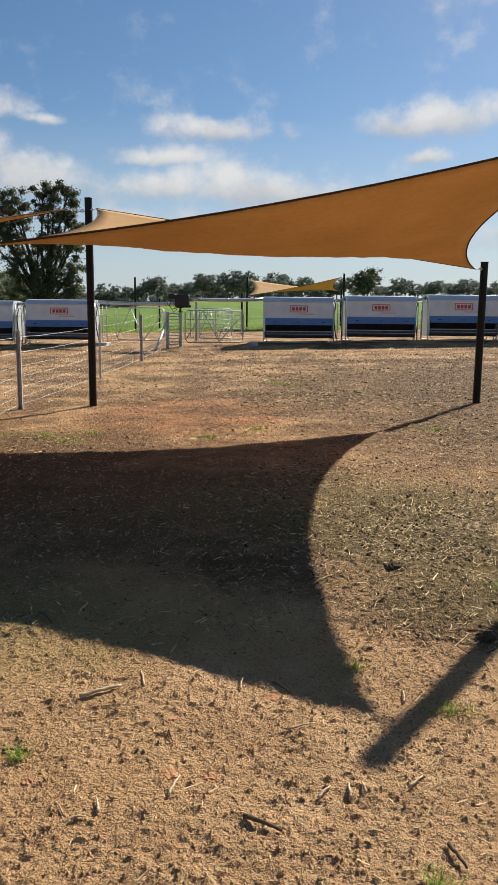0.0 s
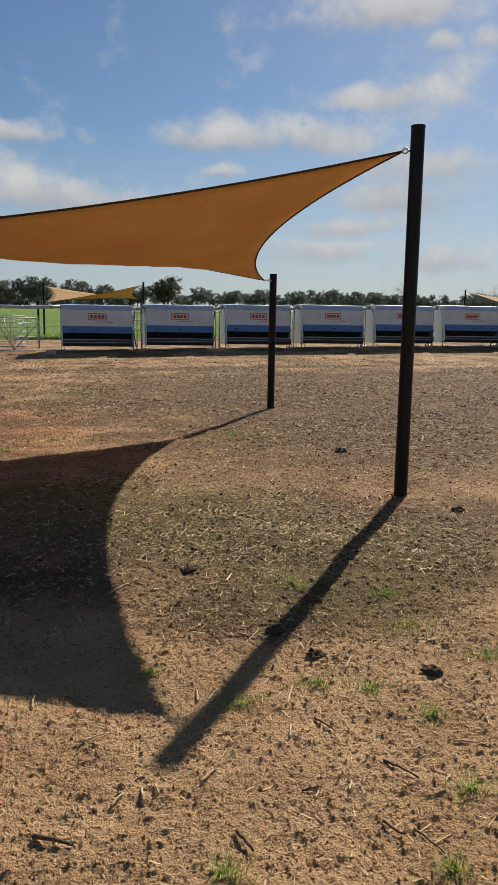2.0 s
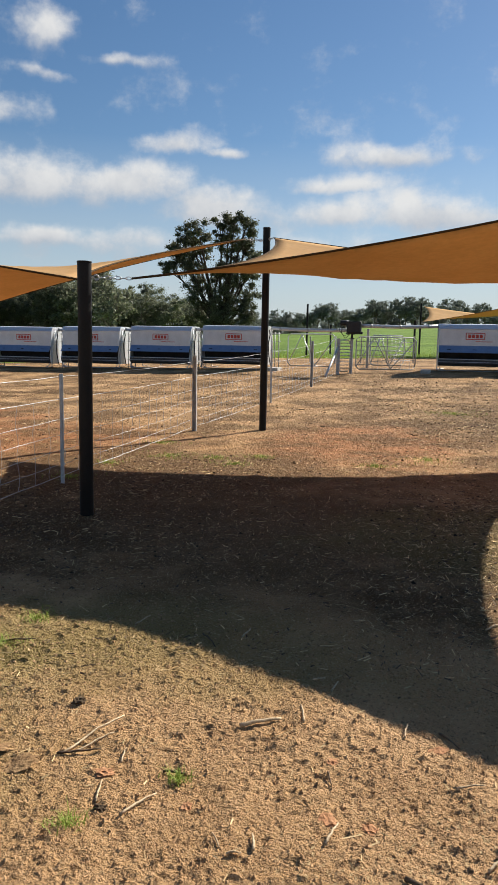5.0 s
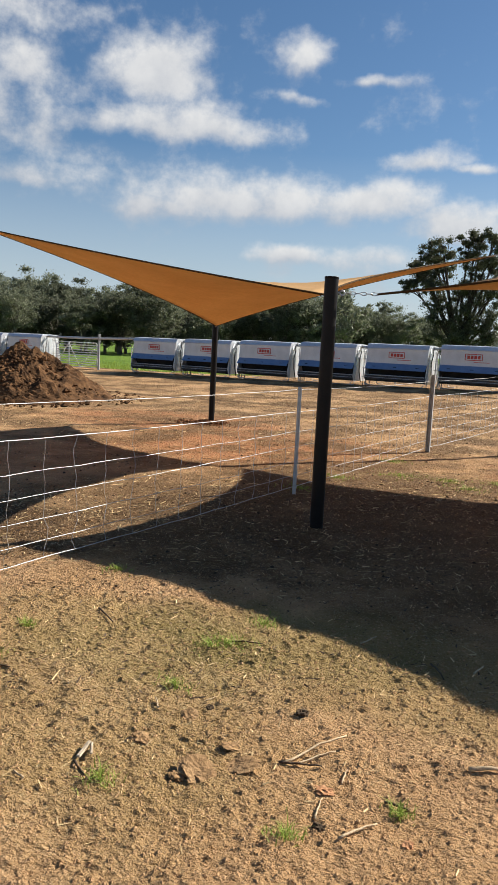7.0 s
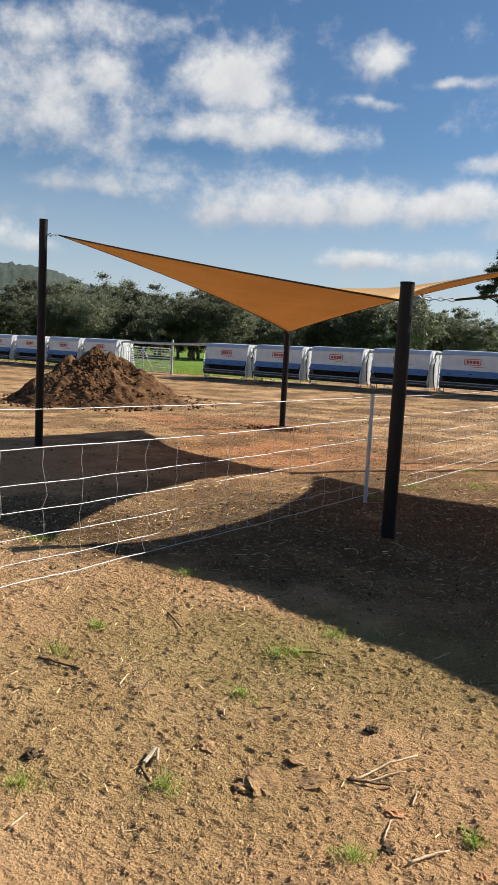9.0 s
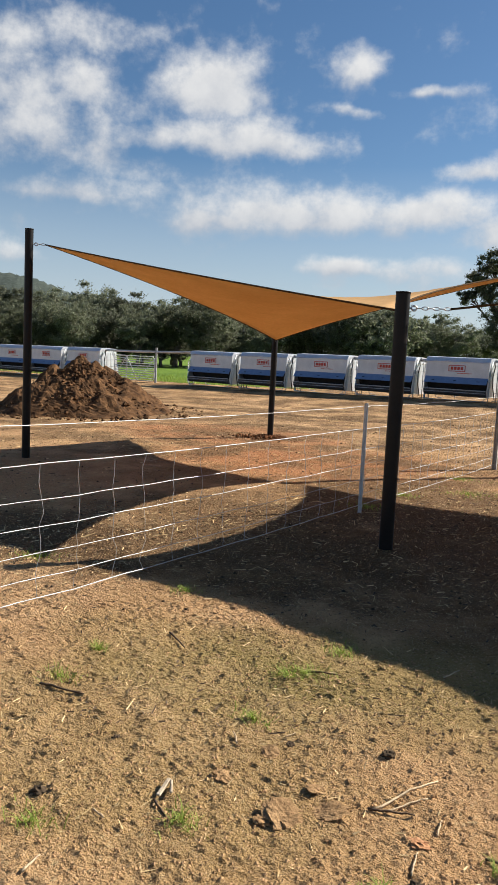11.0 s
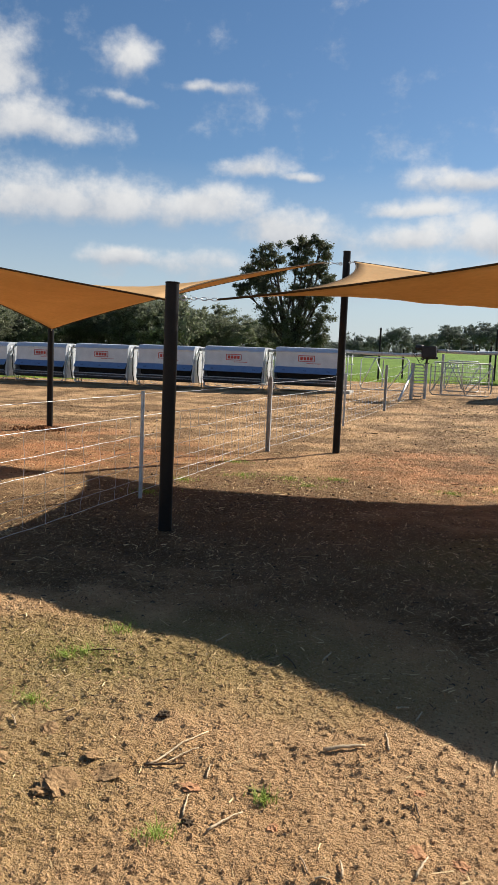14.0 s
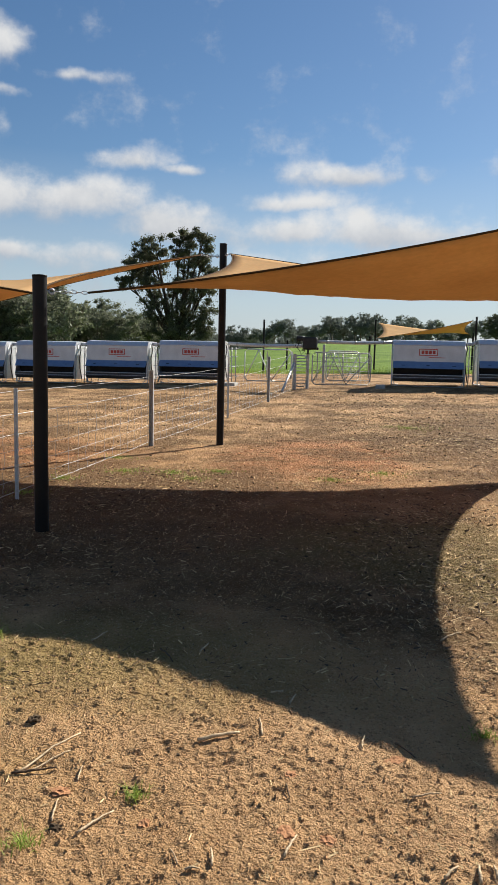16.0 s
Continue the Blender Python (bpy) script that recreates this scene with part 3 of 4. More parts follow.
WIRE_Z = [1.10, 0.87, 0.66, 0.50, 0.34, 0.19, 0.07]


def star_picket(x, y, h=1.13):
    ob = thing("fence_picket", spot(x, y), "slim galvanised steel fence picket carrying the wires", "fence post", "wire fence posts")
    bm = bmesh.new()
    for a in (90, 210, 330):
        m = pose(0, 0, 0, 0, 0, a)
        add_box(bm, 0.012, 0, h / 2 - 0.15, 0.024, 0.005, h + 0.3, m=m)
    part("shaft", bm, M_GALV, ob)
    bm = bmesh.new()
    for z in WIRE_Z:
        add_tube(bm, [(0.0, -0.03, z - 0.006), (0.025, 0, z), (0.0, 0.03, z + 0.006)], 0.003, 5)
    part("wire_ties", bm, M_WIRE, ob, "twisted wire ties")
    return ob


def channel_post(x, y, h=1.2):
    ob = thing("fence_post", spot(x, y), "grey galvanised channel steel fence post", "fence post", "wire fence posts")
    bm = bmesh.new()
    add_box(bm, 0, 0.018, h / 2 - 0.15, 0.064, 0.006, h + 0.3)
    add_box(bm, -0.030, -0.003, h / 2 - 0.15, 0.006, 0.037, h + 0.3)
    add_box(bm, 0.030, -0.003, h / 2 - 0.15, 0.006, 0.037, h + 0.3)
    part("channel", bm, M_GALV_DULL, ob)
    return ob


for i, (x, y) in enumerate(FENCE[:-1]):
    (channel_post if i % 2 == 0 else star_picket)(x, y)

wire_fence = new("fence_mesh")
wire_fence.empty_display_size = 0.1
tagged(wire_fence, "galvanised hinged wire mesh fence with plain top wire", "wire fence")
for wi, wz in enumerate(WIRE_Z):
    bm = bmesh.new()
    pts = []
    for (x0, y0), (x1, y1) in zip(FENCE, FENCE[1:]):
        for k in range(24):
            s = k / 24
            x, y = x0 + (x1 - x0) * s, y0 + (y1 - y0) * s
            dip = 0.014 * math.sin(math.pi * s) + 0.008 * noise.noise(Vector((y * 1.7, wi * 3.1, 0)))
            wav = 0.006 * noise.noise(Vector((y * 2.3, wi * 5.7, 4)))
            pts.append((x + wav - 0.02, y, gz(x, y) + wz - dip + 0.003 * math.sin(y * 20) * (wi > 1)))
    pts.append((FENCE[-1][0], FENCE[-1][1], gz(*FENCE[-1]) + wz))
    add_tube(bm, pts, 0.0030 if wi in (1, 6) else 0.0023, 5)
    part("line_wire", bm, M_WIRE, wire_fence)
y = -6.8
while y < 23.4:
    for (x0, y0), (x1, y1) in zip(FENCE, FENCE[1:]):
        if y0 <= y < y1:
            s = (y - y0) / (y1 - y0)
            x = x0 + (x1 - x0) * s
            dip = 0.014 * math.sin(math.pi * s)
            g = gz(x, y)
            prev = (x - 0.02, y, g + WIRE_Z[1] - dip)
            stay = bmesh.new()
            for z in WIRE_Z[2:]:
                q = (x - 0.02 + random.uniform(-0.01, 0.01), y + random.uniform(-0.025, 0.025), g + z - dip * 0.7)
                mid = tuple((a + b) / 2 for a, b in zip(prev, q))
                mid = (mid[0] + random.uniform(-0.012, 0.012), mid[1] + random.uniform(-0.02, 0.02), mid[2])
                add_tube(stay, [prev, mid, q], 0.0019, 4, cap=False)
                prev = q
            part("stay_wire", stay, M_WIRE, wire_fence, "bent upright stay wire")
    y += 0.30


# ---- gates, pipes and the motor ----
def pipe_between(name, a, b, r, label, mat=M_GALV):
    ob = new(name)
    ob.empty_display_size = 0.1
    ob.location = a
    tagged(ob, label, "pipe", "feed delivery pipes")
    bm = bmesh.new()
    d = Vector(b) - Vector(a)
    sagm = [Vector((0, 0, 0)) + d * (k / 8) + Vector((0, 0, -0.03 * math.sin(math.pi * k / 8))) for k in range(9)]
    add_tube(bm, sagm, r, 14)
    part("tube", bm, mat, ob)
    for k in (1, 4, 7):
        bm = bmesh.new()
        p = d * (k / 8) + Vector((0, 0, -0.03 * math.sin(math.pi * k / 8)))
        u = d.normalized() * 0.03
        add_tube(bm, [p - u, p + u], r + 0.006, 14)
        part("clamp", bm, M_GALV_DULL, ob, "dull pipe clamp")
    return ob


def gate(a, b, h, label, rails=5, mesh=False, vee=True, mat=M_GALV, lift=0.08, turned=False):
    """A tube framed farm gate from a to b."""
    ax, ay = a
    bx, by = b
    z0 = gz((ax + bx) / 2, (ay + by) / 2)
    ob = thing("farm_gate", (ax, ay, z0), label, "gate", "farm gates", math.degrees(math.atan2(by - ay, bx - ax)))
    L = math.hypot(bx - ax, by - ay)
    bm = bmesh.new()
    c = 0.10
    ring = [(c, 0, lift), (L - c, 0, lift), (L - 0.02, 0, lift + c), (L, 0, h * 0.5), (L, 0, h - c), (L - c, 0, h), (c, 0, h), (0, 0, h - c), (0, 0, h * 0.5), (0, 0, lift + c), (c, 0, lift)]
    add_tube(bm, ring, 0.02, 8)
    part("gate_frame", bm, mat, ob)
    if vee:
        for p, q in (((L * 0.30, 0, h - 0.02), (L * 0.58, 0, lift + 0.02)), ((L * 0.58, 0, lift + 0.02), (L - 0.03, 0, h - 0.12)), ((0.03, 0, lift + 0.1), (L * 0.30, 0, h - 0.02))):
            bm = bmesh.new()
            add_tube(bm, [p, q], 0.016, 8)
            part("brace", bm, mat, ob)
    for k in range(rails):
        z = lift + (h - lift) * (k + 1) / (rails + 1)
        bm = bmesh.new()
        add_tube(bm, [(0.01, 0.004, z), (L - 0.01, 0.004, z)], 0.009 if mesh else 0.022 if mat is M_GATE_WHITE else 0.014, 6)
        part("rail", bm, mat, ob)
    if mesh:
        bm = bmesh.new()
        x = 0.12
        while x < L - 0.05:
            add_tube(bm, [(x, 0.012, lift), (x, 0.012, h)], 0.0035, 4)
            x += 0.15
        m = part("upright_wires", bm, M_WIRE, ob, "thin upright mesh wires")
        m["kind"] = "stuff"
    return ob


def round_post(x, y, h, r, label, mat=M_GALV_DULL):
    ob = thing("gate_post", spot(x, y), label, "gate post", "gate posts")
    bm = bmesh.new()
    add_tube(bm, [(0, 0, -0.3), (0, 0, h * 0.5), (0, 0, h - 0.01)], r, 14, cap=False)
    part("shaft", bm, mat, ob)
    bm = bmesh.new()
    add_tube(bm, [(0, 0, h - 0.012), (0, 0, h)], r + 0.003, 14)
    part("cap", bm, mat, ob)
    return ob


end_post = round_post(-2.86, 23.55, 1.10, 0.055, "thick galvanised strainer post at the end of the fence")
bm = bmesh.new()
add_tube(bm, [(0, 0, 0.85), (-0.12, -1.9, 0.02)], 0.032, 10)
part("brace", bm, M_GALV, end_post, "slanting tube brace")
round_post(-2.50, 23.95, 1.08, 0.05, "galvanised gate post under the black motor")
gate((-2.86, 23.62), (-2.52, 23.92), 1.04, "narrow bright mesh infill panel between two posts", rails=9, vee=False)
gate((-2.36, 24.02), (-0.55, 24.75), 1.08, "open tube framed farm gate with bent braces", rails=6, mesh=True, mat=M_GALV_DULL)
gate((-2.15, 27.0), (-1.0, 27.3), 1.12, "pale galvanised farm gate with many rails", rails=7, mesh=True)
round_post(-2.25, 27.0, 1.35, 0.045, "galvanised gate post behind the open gate")
gate((-5.0, 26.6), (-3.3, 26.3), 1.18, "thin tube farm gate with rounded corners", rails=0)
gate((-25.4, 25.3), (-23.0, 25.35), 1.16, "white farm gate with many rails beside the feeders", rails=9, mat=M_GATE_WHITE)
round_post(-22.92, 25.35, 1.55, 0.05, "galvanised gate post carrying a pipe")
gate((-21.2, 25.5), (-20.65, 25.3), 1.1, "short pale stub gate beside the feeders", rails=8, vee=False, mat=M_GATE_WHITE)
for x in np.arange(-40, -6, 4.2):
    round_post(float(x), 29.5 + 0.05 * float(x), 1.15, 0.035, "thin paddock fence post in green grass")
for x in np.arange(-5.2, 0.5, 1.1):
    round_post(float(x), 33.0, 1.15, 0.025, "thin steel yard post behind the gates")

motor = thing("feed_motor", (-2.50, 23.95, gz(-2.5, 23.95) + 1.08), "black feed motor box on a post with cables", "motor")
bm = bmesh.new()
add_tube(bm, [(0, 0, -0.02), (0, 0, 0.16)], 0.035, 10)
add_box(bm, 0, 0, 0.0, 0.16, 0.16, 0.02)
part("stand", bm, M_HOSE, motor)
bm = bmesh.new()
add_box(bm, 0.06, 0, 0.34, 0.44, 0.34, 0.36, bevel=0.025)
part("box", bm, M_HOSE, motor, "black steel box")
bm = bmesh.new()
add_tube(bm, [(-0.13, -0.02, 0.46), (-0.2, -0.02, 0.47), (-0.34, -0.02, 0.47), (-0.36, -0.02, 0.47)], 0.085, 12)
part("drum", bm, M_HOSE, motor, "round black motor drum")
bm = bmesh.new()
add_box(bm, 0.06, -0.01, 0.145, 0.50, 0.10, 0.03, bevel=0.006)
add_box(bm, 0.30, -0.01, 0.17, 0.06, 0.10, 0.07, bevel=0.006)
part("bracket", bm, M_HOSE, motor)
for k, (dx, dep) in enumerate(((-0.34, 0.32), (-0.27, 0.42), (0.2, 0.26))):
    bm = bmesh.new()
    add_tube(bm, [(dx, -0.06, 0.40), (dx - 0.06, -0.08, 0.40 - dep * 0.5), (dx * 0.7, -0.08, 0.40 - dep), (dx * 0.3, -0.06, 0.22 - 0.1), (0.0, -0.04, 0.14)], 0.011, 6)
    part("cable", bm, M_HOSE, motor, "looping black cable")

zr = gz(0, 24.4)
pipe_between("feed_pipe", (-5.35, 25.45, gz(-6.5, 25.4) + 1.40), (-2.62, 24.0, gz(-2.5, 24) + 1.32), 0.055, "grey galvanised feed pipe leading to the motor")
pipe_between("feed_pipe", (-2.22, 24.0, gz(-2.5, 24) + 1.47), (0.10, 24.85, zr + 1.42), 0.055, "grey galvanised feed pipe leaving the motor box")
for row in (R_ROW, L_ROW, M_ROW):
    for x, y in row:
        x2 = x + FEED_W
        z = gz(x + 1, y) + 0.02
        zn = gz(x + 1 + STEP, y) + 0.02
        if row is R_ROW or x2 < row[0][0] + 1:
            pipe_between("feed_pipe", (x2 - 0.01, y + 0.54, z + 1.36), (x + STEP + 0.01, y + 0.54, zn + 1.36), 0.05, "short grey feed pipe joining two feeders")
pipe_between("feed_pipe", (-26.0, 25.3, gz(-27, 25) + 1.38), (-20.6, 25.4, gz(-20, 25) + 1.40), 0.05, "long grey feed pipe over the gate")


def gap_panel(x, y, z):
    ob = thing("gap_panel", (x, y, z), "narrow galvanised rail panel between two feeders", "fence panel", "panels between feeders")
    for dx in (0.09, 0.20, 0.34):
        bm = bmesh.new()
        add_tube(bm, [(dx, 0, -0.1), (dx, 0, 1.25)], 0.016, 8)
        part("upright", bm, M_GALV_DULL, ob)
    for dz in (0.3, 0.62, 0.94, 1.2):
        bm = bmesh.new()
        add_tube(bm, [(0.02, 0.025, dz), (0.41, 0.025, dz)], 0.009, 6)
        part("rail", bm, M_GALV, ob)
    bm = bmesh.new()
    add_tube(bm, [(0.06, -0.3, 1.32), (0.10, -0.34, 1.15), (0.05, -0.36, 0.85), (0.07, -0.36, 0.5), (0.14, -0.34, 0.1)], 0.017, 8)
    part("hose", bm, M_HOSE, ob, "hanging black hose")
    return ob


gp = None
for row in (R_ROW, L_ROW, M_ROW):
    for x, y in row:
        at = (x + FEED_W, y + 0.6, gz(x + FEED_W, y + 0.6))
        if gp is None:
            gp = gap_panel(*at)
        else:
            copy_thing(gp, pose(*at))
for x, y, sx in ((-0.22, 24.35, 0.30), (-5.2, 24.9, 0.5)):
    ob = thing("concrete_slab", spot(x, y), "pale worn concrete slab beside a feeder", "slab")
    bm = bmesh.new()
    add_box(bm, 0, 0, 0.02, sx, 0.7, 0.12, bevel=0.015)
    part("block", bm, M_SLAB, ob)


# ---- sails in the next yards ----
for ox, oy in ((1.83, 37.8), (32.0, 39.5)):
    pts = {k: (v[0] + ox, v[1] + oy, v[2] + gz(v[0] + ox, v[1] + oy)) for k, v in POSTS.items()}
    for k in "abcdef":
        sail_post(*pts[k], label="distant black steel shade sail post")
    qa, qb, qc, qd, qe, qf = (pts[k] for k in "abcdef")
    sail([fixed(qa, qd, qa[2] - 0.2), fixed(qc, qe, qc[2] - 0.12), fixed(qd, qa, qd[2] - 0.2), fixed(qe, qc, qe[2] - 0.1)], (0.14, 0.34, 0.16, 0.22), 0.2, "distant tan orange shade sail in the next yard", seg=16, fitting=False)


# ---- heap of dark earth ----
def heap(x, y, rx, ry, h, label):
    M_HEAP = material("dark_manure_earth", [(0.032, 0.019, 0.011), (0.10, 0.052, 0.024), (0.20, 0.105, 0.048)], 0.95, 0, 5, bump=0.8, bump_scale=22, spec=0.1, fine=0.35)
    ob = thing("earth_heap", spot(x, y), label, "earth heap")
    verts, faces = [], []
    nr, na = 60, 130
    for i in range(nr + 1):
        f = i / nr
        for j in range(na):
            a = 2 * math.pi * j / na
            lob = 1 + 0.22 * noise.noise(Vector((math.cos(a) * 1.5, math.sin(a) * 1.5, 7.0)))
            px, py = math.cos(a) * rx * f * lob, math.sin(a) * ry * f * lob
            prof = max(0.0, 1 - f) ** 0.95 * (1 - 0.06 * math.exp(-((f / 0.18) ** 2)))
            v = Vector((px * 2.2, py * 2.2, 1.0))
            k = min(1, f * 4) if f < 0.25 else 1
            z = h * prof * (1 + 0.22 * noise.fractal(v * 0.6, 0.8, 2, 3))
            z += (0.10 * noise.fractal(v * 1.3, 0.7, 2.0, 5) + 0.05 * abs(noise.noise(v * 4))) * min(1, (1.02 - f) * 5)
            verts.append((px, py, z - 0.03 * f))
    for i in range(nr):
        for j in range(na):
            j2 = (j + 1) % na
            faces.append((i * na + j, (i + 1) * na + j, (i + 1) * na + j2, i * na + j2))
    raw_mesh("mass", verts, faces, M_HEAP, ob)
    # loose clods lying round and on it
    cv, cf = [], []
    for k in range(1020):
        a, f = random.uniform(0, 2 * math.pi), random.uniform(0.1, 1.35)
        px, py = math.cos(a) * rx * f, math.sin(a) * ry * f
        base = h * max(0, 1 - f) ** 0.95 * 0.95 if f < 1 else gz(x + px, y + py) - gz(x, y)
        s = random.uniform(0.02, 0.075)
        if k < 900:
            add_clod(cv, cf, px, py, base + s * 0.3, s)
        else:
            ov, of = [], []
            add_clod(ov, of, px, py, base + s * 0.4, s * 1.5)
            raw_mesh("clod", ov, of, M_HEAP, ob)
    raw_mesh("loose_earth", cv, cf, M_HEAP, ob)["kind"] = "stuff"
    return ob


OCT = [(1, 0, 0), (-1, 0, 0), (0, 1, 0), (0, -1, 0), (0, 0, 1), (0, 0, -1)]
OCT_F = [(0, 2, 4), (2, 1, 4), (1, 3, 4), (3, 0, 4), (2, 0, 5), (1, 2, 5), (3, 1, 5), (0, 3, 5)]


def add_clod(verts, faces, x, y, z, s):
    k = len(verts)
    t = random.uniform(0, 6.28)
    c, n = math.cos(t), math.sin(t)
    for vx, vy, vz in OCT:
        r = s * random.uniform(0.6, 1.25)
        ax, ay, az = vx * r, vy * r * 0.8, vz * r * 0.65
        verts.append((x + ax * c - ay * n, y + ax * n + ay * c, z + az))
    faces.extend([(a + k, b + k, d + k) for a, b, d in OCT_F])


heap(-15.5, 14.3, 2.35, 2.4, 1.45, "heap of dark crumbly manure and earth in the yard")
mound = thing("earth_mound", spot(-8.45, 12.6), "small red earth mound at the foot of a post", "earth mound")
mv, mf = [], []
M_MOUND = material("red_spoil", [(0.10, 0.045, 0.02), (0.20, 0.085, 0.035)], 0.95, 0, 6, bump=0.6, bump_scale=30, fine=0.3, spec=0.1)
for _ in range(260):
    a, f = random.uniform(0, 6.28), abs(random.gauss(0, 0.30))
    add_clod(mv, mf, math.cos(a) * f * 1.3, math.sin(a) * f, max(0, 0.05 - f * 0.12), random.uniform(0.02, 0.06))
raw_mesh("spoil", mv, mf, M_MOUND, mound)["kind"] = "stuff"


# ---- trees ----
M_BARK = material("gum_bark", [(0.10, 0.085, 0.07), (0.23, 0.20, 0.17)], 0.95, 0, 3, bump=0.5, fine=0.2, spec=0.1)
M_BARK_DARK = material("dark_bark", [(0.035, 0.028, 0.022), (0.09, 0.075, 0.06)], 0.95, 0, 3, bump=0.5, fine=0.2, spec=0.1)
M_LEAF = material("gum_leaves", [(0.072, 0.081, 0.046), (0.130, 0.136, 0.082)], 0.6, 0, 0.7, spec=0.4, island=0.45, translucent=0.4)
M_LEAF_GREY = material("grey_green_leaves", [(0.135, 0.152, 0.090), (0.225, 0.238, 0.150)], 0.6, 0, 0.7, spec=0.4, island=0.45, translucent=0.4)
# distance haze is put into this colour: paler and greyer than the near leaves
M_LEAF_FAR = material("haze_tinted_far_leaves", [(0.16, 0.18, 0.15), (0.22, 0.24, 0.205)], 0.8, 0, 0.5, spec=0.1, island=0.3, translucent=0.4)


def leaves(centres, radii, count, size, rng):
    """Small bent leaf blades in loose clumps."""
    cs, rs = np.array(centres), np.array(radii)
    which = rng.integers(0, len(cs), count)
    d = rng.normal(size=(count, 3))
    d /= np.linalg.norm(d, axis=1)[:, None]
    rad = np.minimum(np.abs(rng.normal(size=count)) * 0.7, 1.5)
    p = cs[which] + d * rad[:, None] * rs[which][:, None] * np.array([1.0, 1.0, 0.72])
    along = rng.normal(size=(count, 3))
    along[:, 2] -= 0.5
    along /= np.linalg.norm(along, axis=1)[:, None]
    other = np.cross(along, rng.normal(size=(count, 3)))
    other /= np.linalg.norm(other, axis=1)[:, None]
    L = size * rng.uniform(0.6, 1.4, count)[:, None]
    W = L * 0.42
    quad = np.stack([p - along * L, p + other * W, p + along * L, p - other * W], 1).reshape(-1, 3)
    faces = np.arange(count * 4).reshape(-1, 4).tolist()
    return quad.tolist(), faces


def tree(name, seed, h, spread, label, bark, leaf, n_leaf, size, lobes=None, trunk_r=0.2, bare=False, bole=0.22, group="", reach=(0.5, 0.9)):
    rng = np.random.default_rng(seed)
    ob = new(name)
    ob.empty_display_size = 0.3
    tagged(ob, label, "tree", group)
    bm = bmesh.new()
    top = Vector((rng.uniform(-0.3, 0.3), rng.uniform(-0.3, 0.3), h * bole))
    add_tube(bm, [(0, 0, -0.3), (0.05, 0, h * bole * 0.5), top], trunk_r * 1.25, 9, trunk_r * 0.8)
    centres, radii = [], []
    n_limb = 9 if lobes is None else len(lobes)
    for k in range(n_limb):
        if lobes is None:
            a = 2 * math.pi * (k + rng.uniform(-0.3, 0.3)) / n_limb
            r = spread * rng.uniform(0.35, 0.8)
            tip = Vector((math.cos(a) * r, math.sin(a) * r, h * rng.uniform(*reach)))
            cr = spread * rng.uniform(0.40, 0.6)
        else:
            tip, cr = Vector(lobes[k][:3]), lobes[k][3]
        mid = top.lerp(tip, 0.5) + Vector((rng.uniform(-0.3, 0.3), rng.uniform(-0.3, 0.3), rng.uniform(0.0, 0.4)))
        add_tube(bm, [top, top.lerp(mid, 0.5) + Vector((0, 0, 0.08)), mid, tip], trunk_r * 0.55, 6, trunk_r * 0.08)
        for _ in range(4 if bare else 13):
            e = tip + Vector(np.clip(rng.normal(size=3), -1.3, 1.3)) * cr * (0.62 if bare else 0.55)
            s = mid.lerp(tip, rng.uniform(0.45, 1.0)) if not bare else mid.lerp(tip, rng.uniform(0.1, 0.9))
            add_tube(bm, [s, s.lerp(e, 0.5) + Vector((0, 0, 0.06 * h * 0.2)), e], trunk_r * 0.09, 4, trunk_r * 0.02, cap=False)
            centres.append(tuple(e))
            radii.append(cr * rng.uniform(0.22, 0.48))
            if bare:
                for _ in range(5):
                    f = e + Vector(rng.normal(size=3)) * cr * 0.5 + Vector((0, 0, 0.3))
                    add_tube(bm, [s.lerp(e, rng.uniform(0.3, 1)), f], trunk_r * 0.06, 3, trunk_r * 0.02, cap=False)
        centres.append(tuple(tip))
        radii.append(cr * 0.5)
    part("trunk", bm, bark, ob)
    if not bare:
        v, f = leaves(centres, radii, n_leaf, size, rng)
        raw_mesh("crown", v, f, leaf, ob)
    return ob


# the big gum behind the feeders
big_lobes = [(-3.6, 0, 8.2, 0.9), (-2.6, 0.3, 9.2, 1.0), (-1.6, -0.3, 9.4, 0.9), (-3.0, 0.2, 7.2, 1.1), (-1.8, 0.4, 8.0, 1.1), (-4.0, -0.2, 6.6, 0.8), (-2.2, -0.4, 6.3, 1.0), (0.3, 0.1, 9.6, 0.8), (1.2, 0.3, 10.2, 0.9), (2.3, -0.2, 9.7, 0.9), (0.8, -0.3, 8.6, 1.0), (2.2, 0.3, 8.3, 1.0)]
big_lobes += [(3.0, 0, 7.2, 0.9), (1.4, 0.2, 7.2, 1.1), (-0.2, 0.2, 6.0, 1.1), (2.3, -0.3, 5.9, 1.1), (0.8, 0.4, 5.2, 1.4), (-1.6, 0, 4.8, 1.2), (2.4, 0.2, 4.2, 1.2), (-0.6, -0.5, 3.8, 1.5), (1.2, -0.4, 3.3, 1.5), (-1.8, 0.3, 3.0, 1.0), (0.2, 0, 2.2, 1.4), (2.6, 0.1, 2.8, 0.9)]
big = tree("gum_tree", 5, 8.8, 4, "large dark gum tree with an open twin-lobed crown", M_BARK_DARK, M_LEAF, 90000, 0.085, lobes=big_lobes, trunk_r=0.42, bole=0.15)
big.matrix_world = pose(-17.0, 59.8, gz(-17.0, 59.8) - 0.1)

M_LEAVES = (M_LEAF_GREY, M_LEAF, M_LEAF_GREY, M_LEAF)
protos = []
for k in range(5):
    t = tree("gum_tree", 20 + k, 7.0, 2.6, "grey-green gum tree in the belt behind the paddock", M_BARK, M_LEAVES[k % 4], 22000, 0.10, trunk_r=0.16, bole=0.16, group="tree belt", reach=(0.28, 0.92))
    protos.append(t)
rng = np.random.default_rng(4)
used = set()


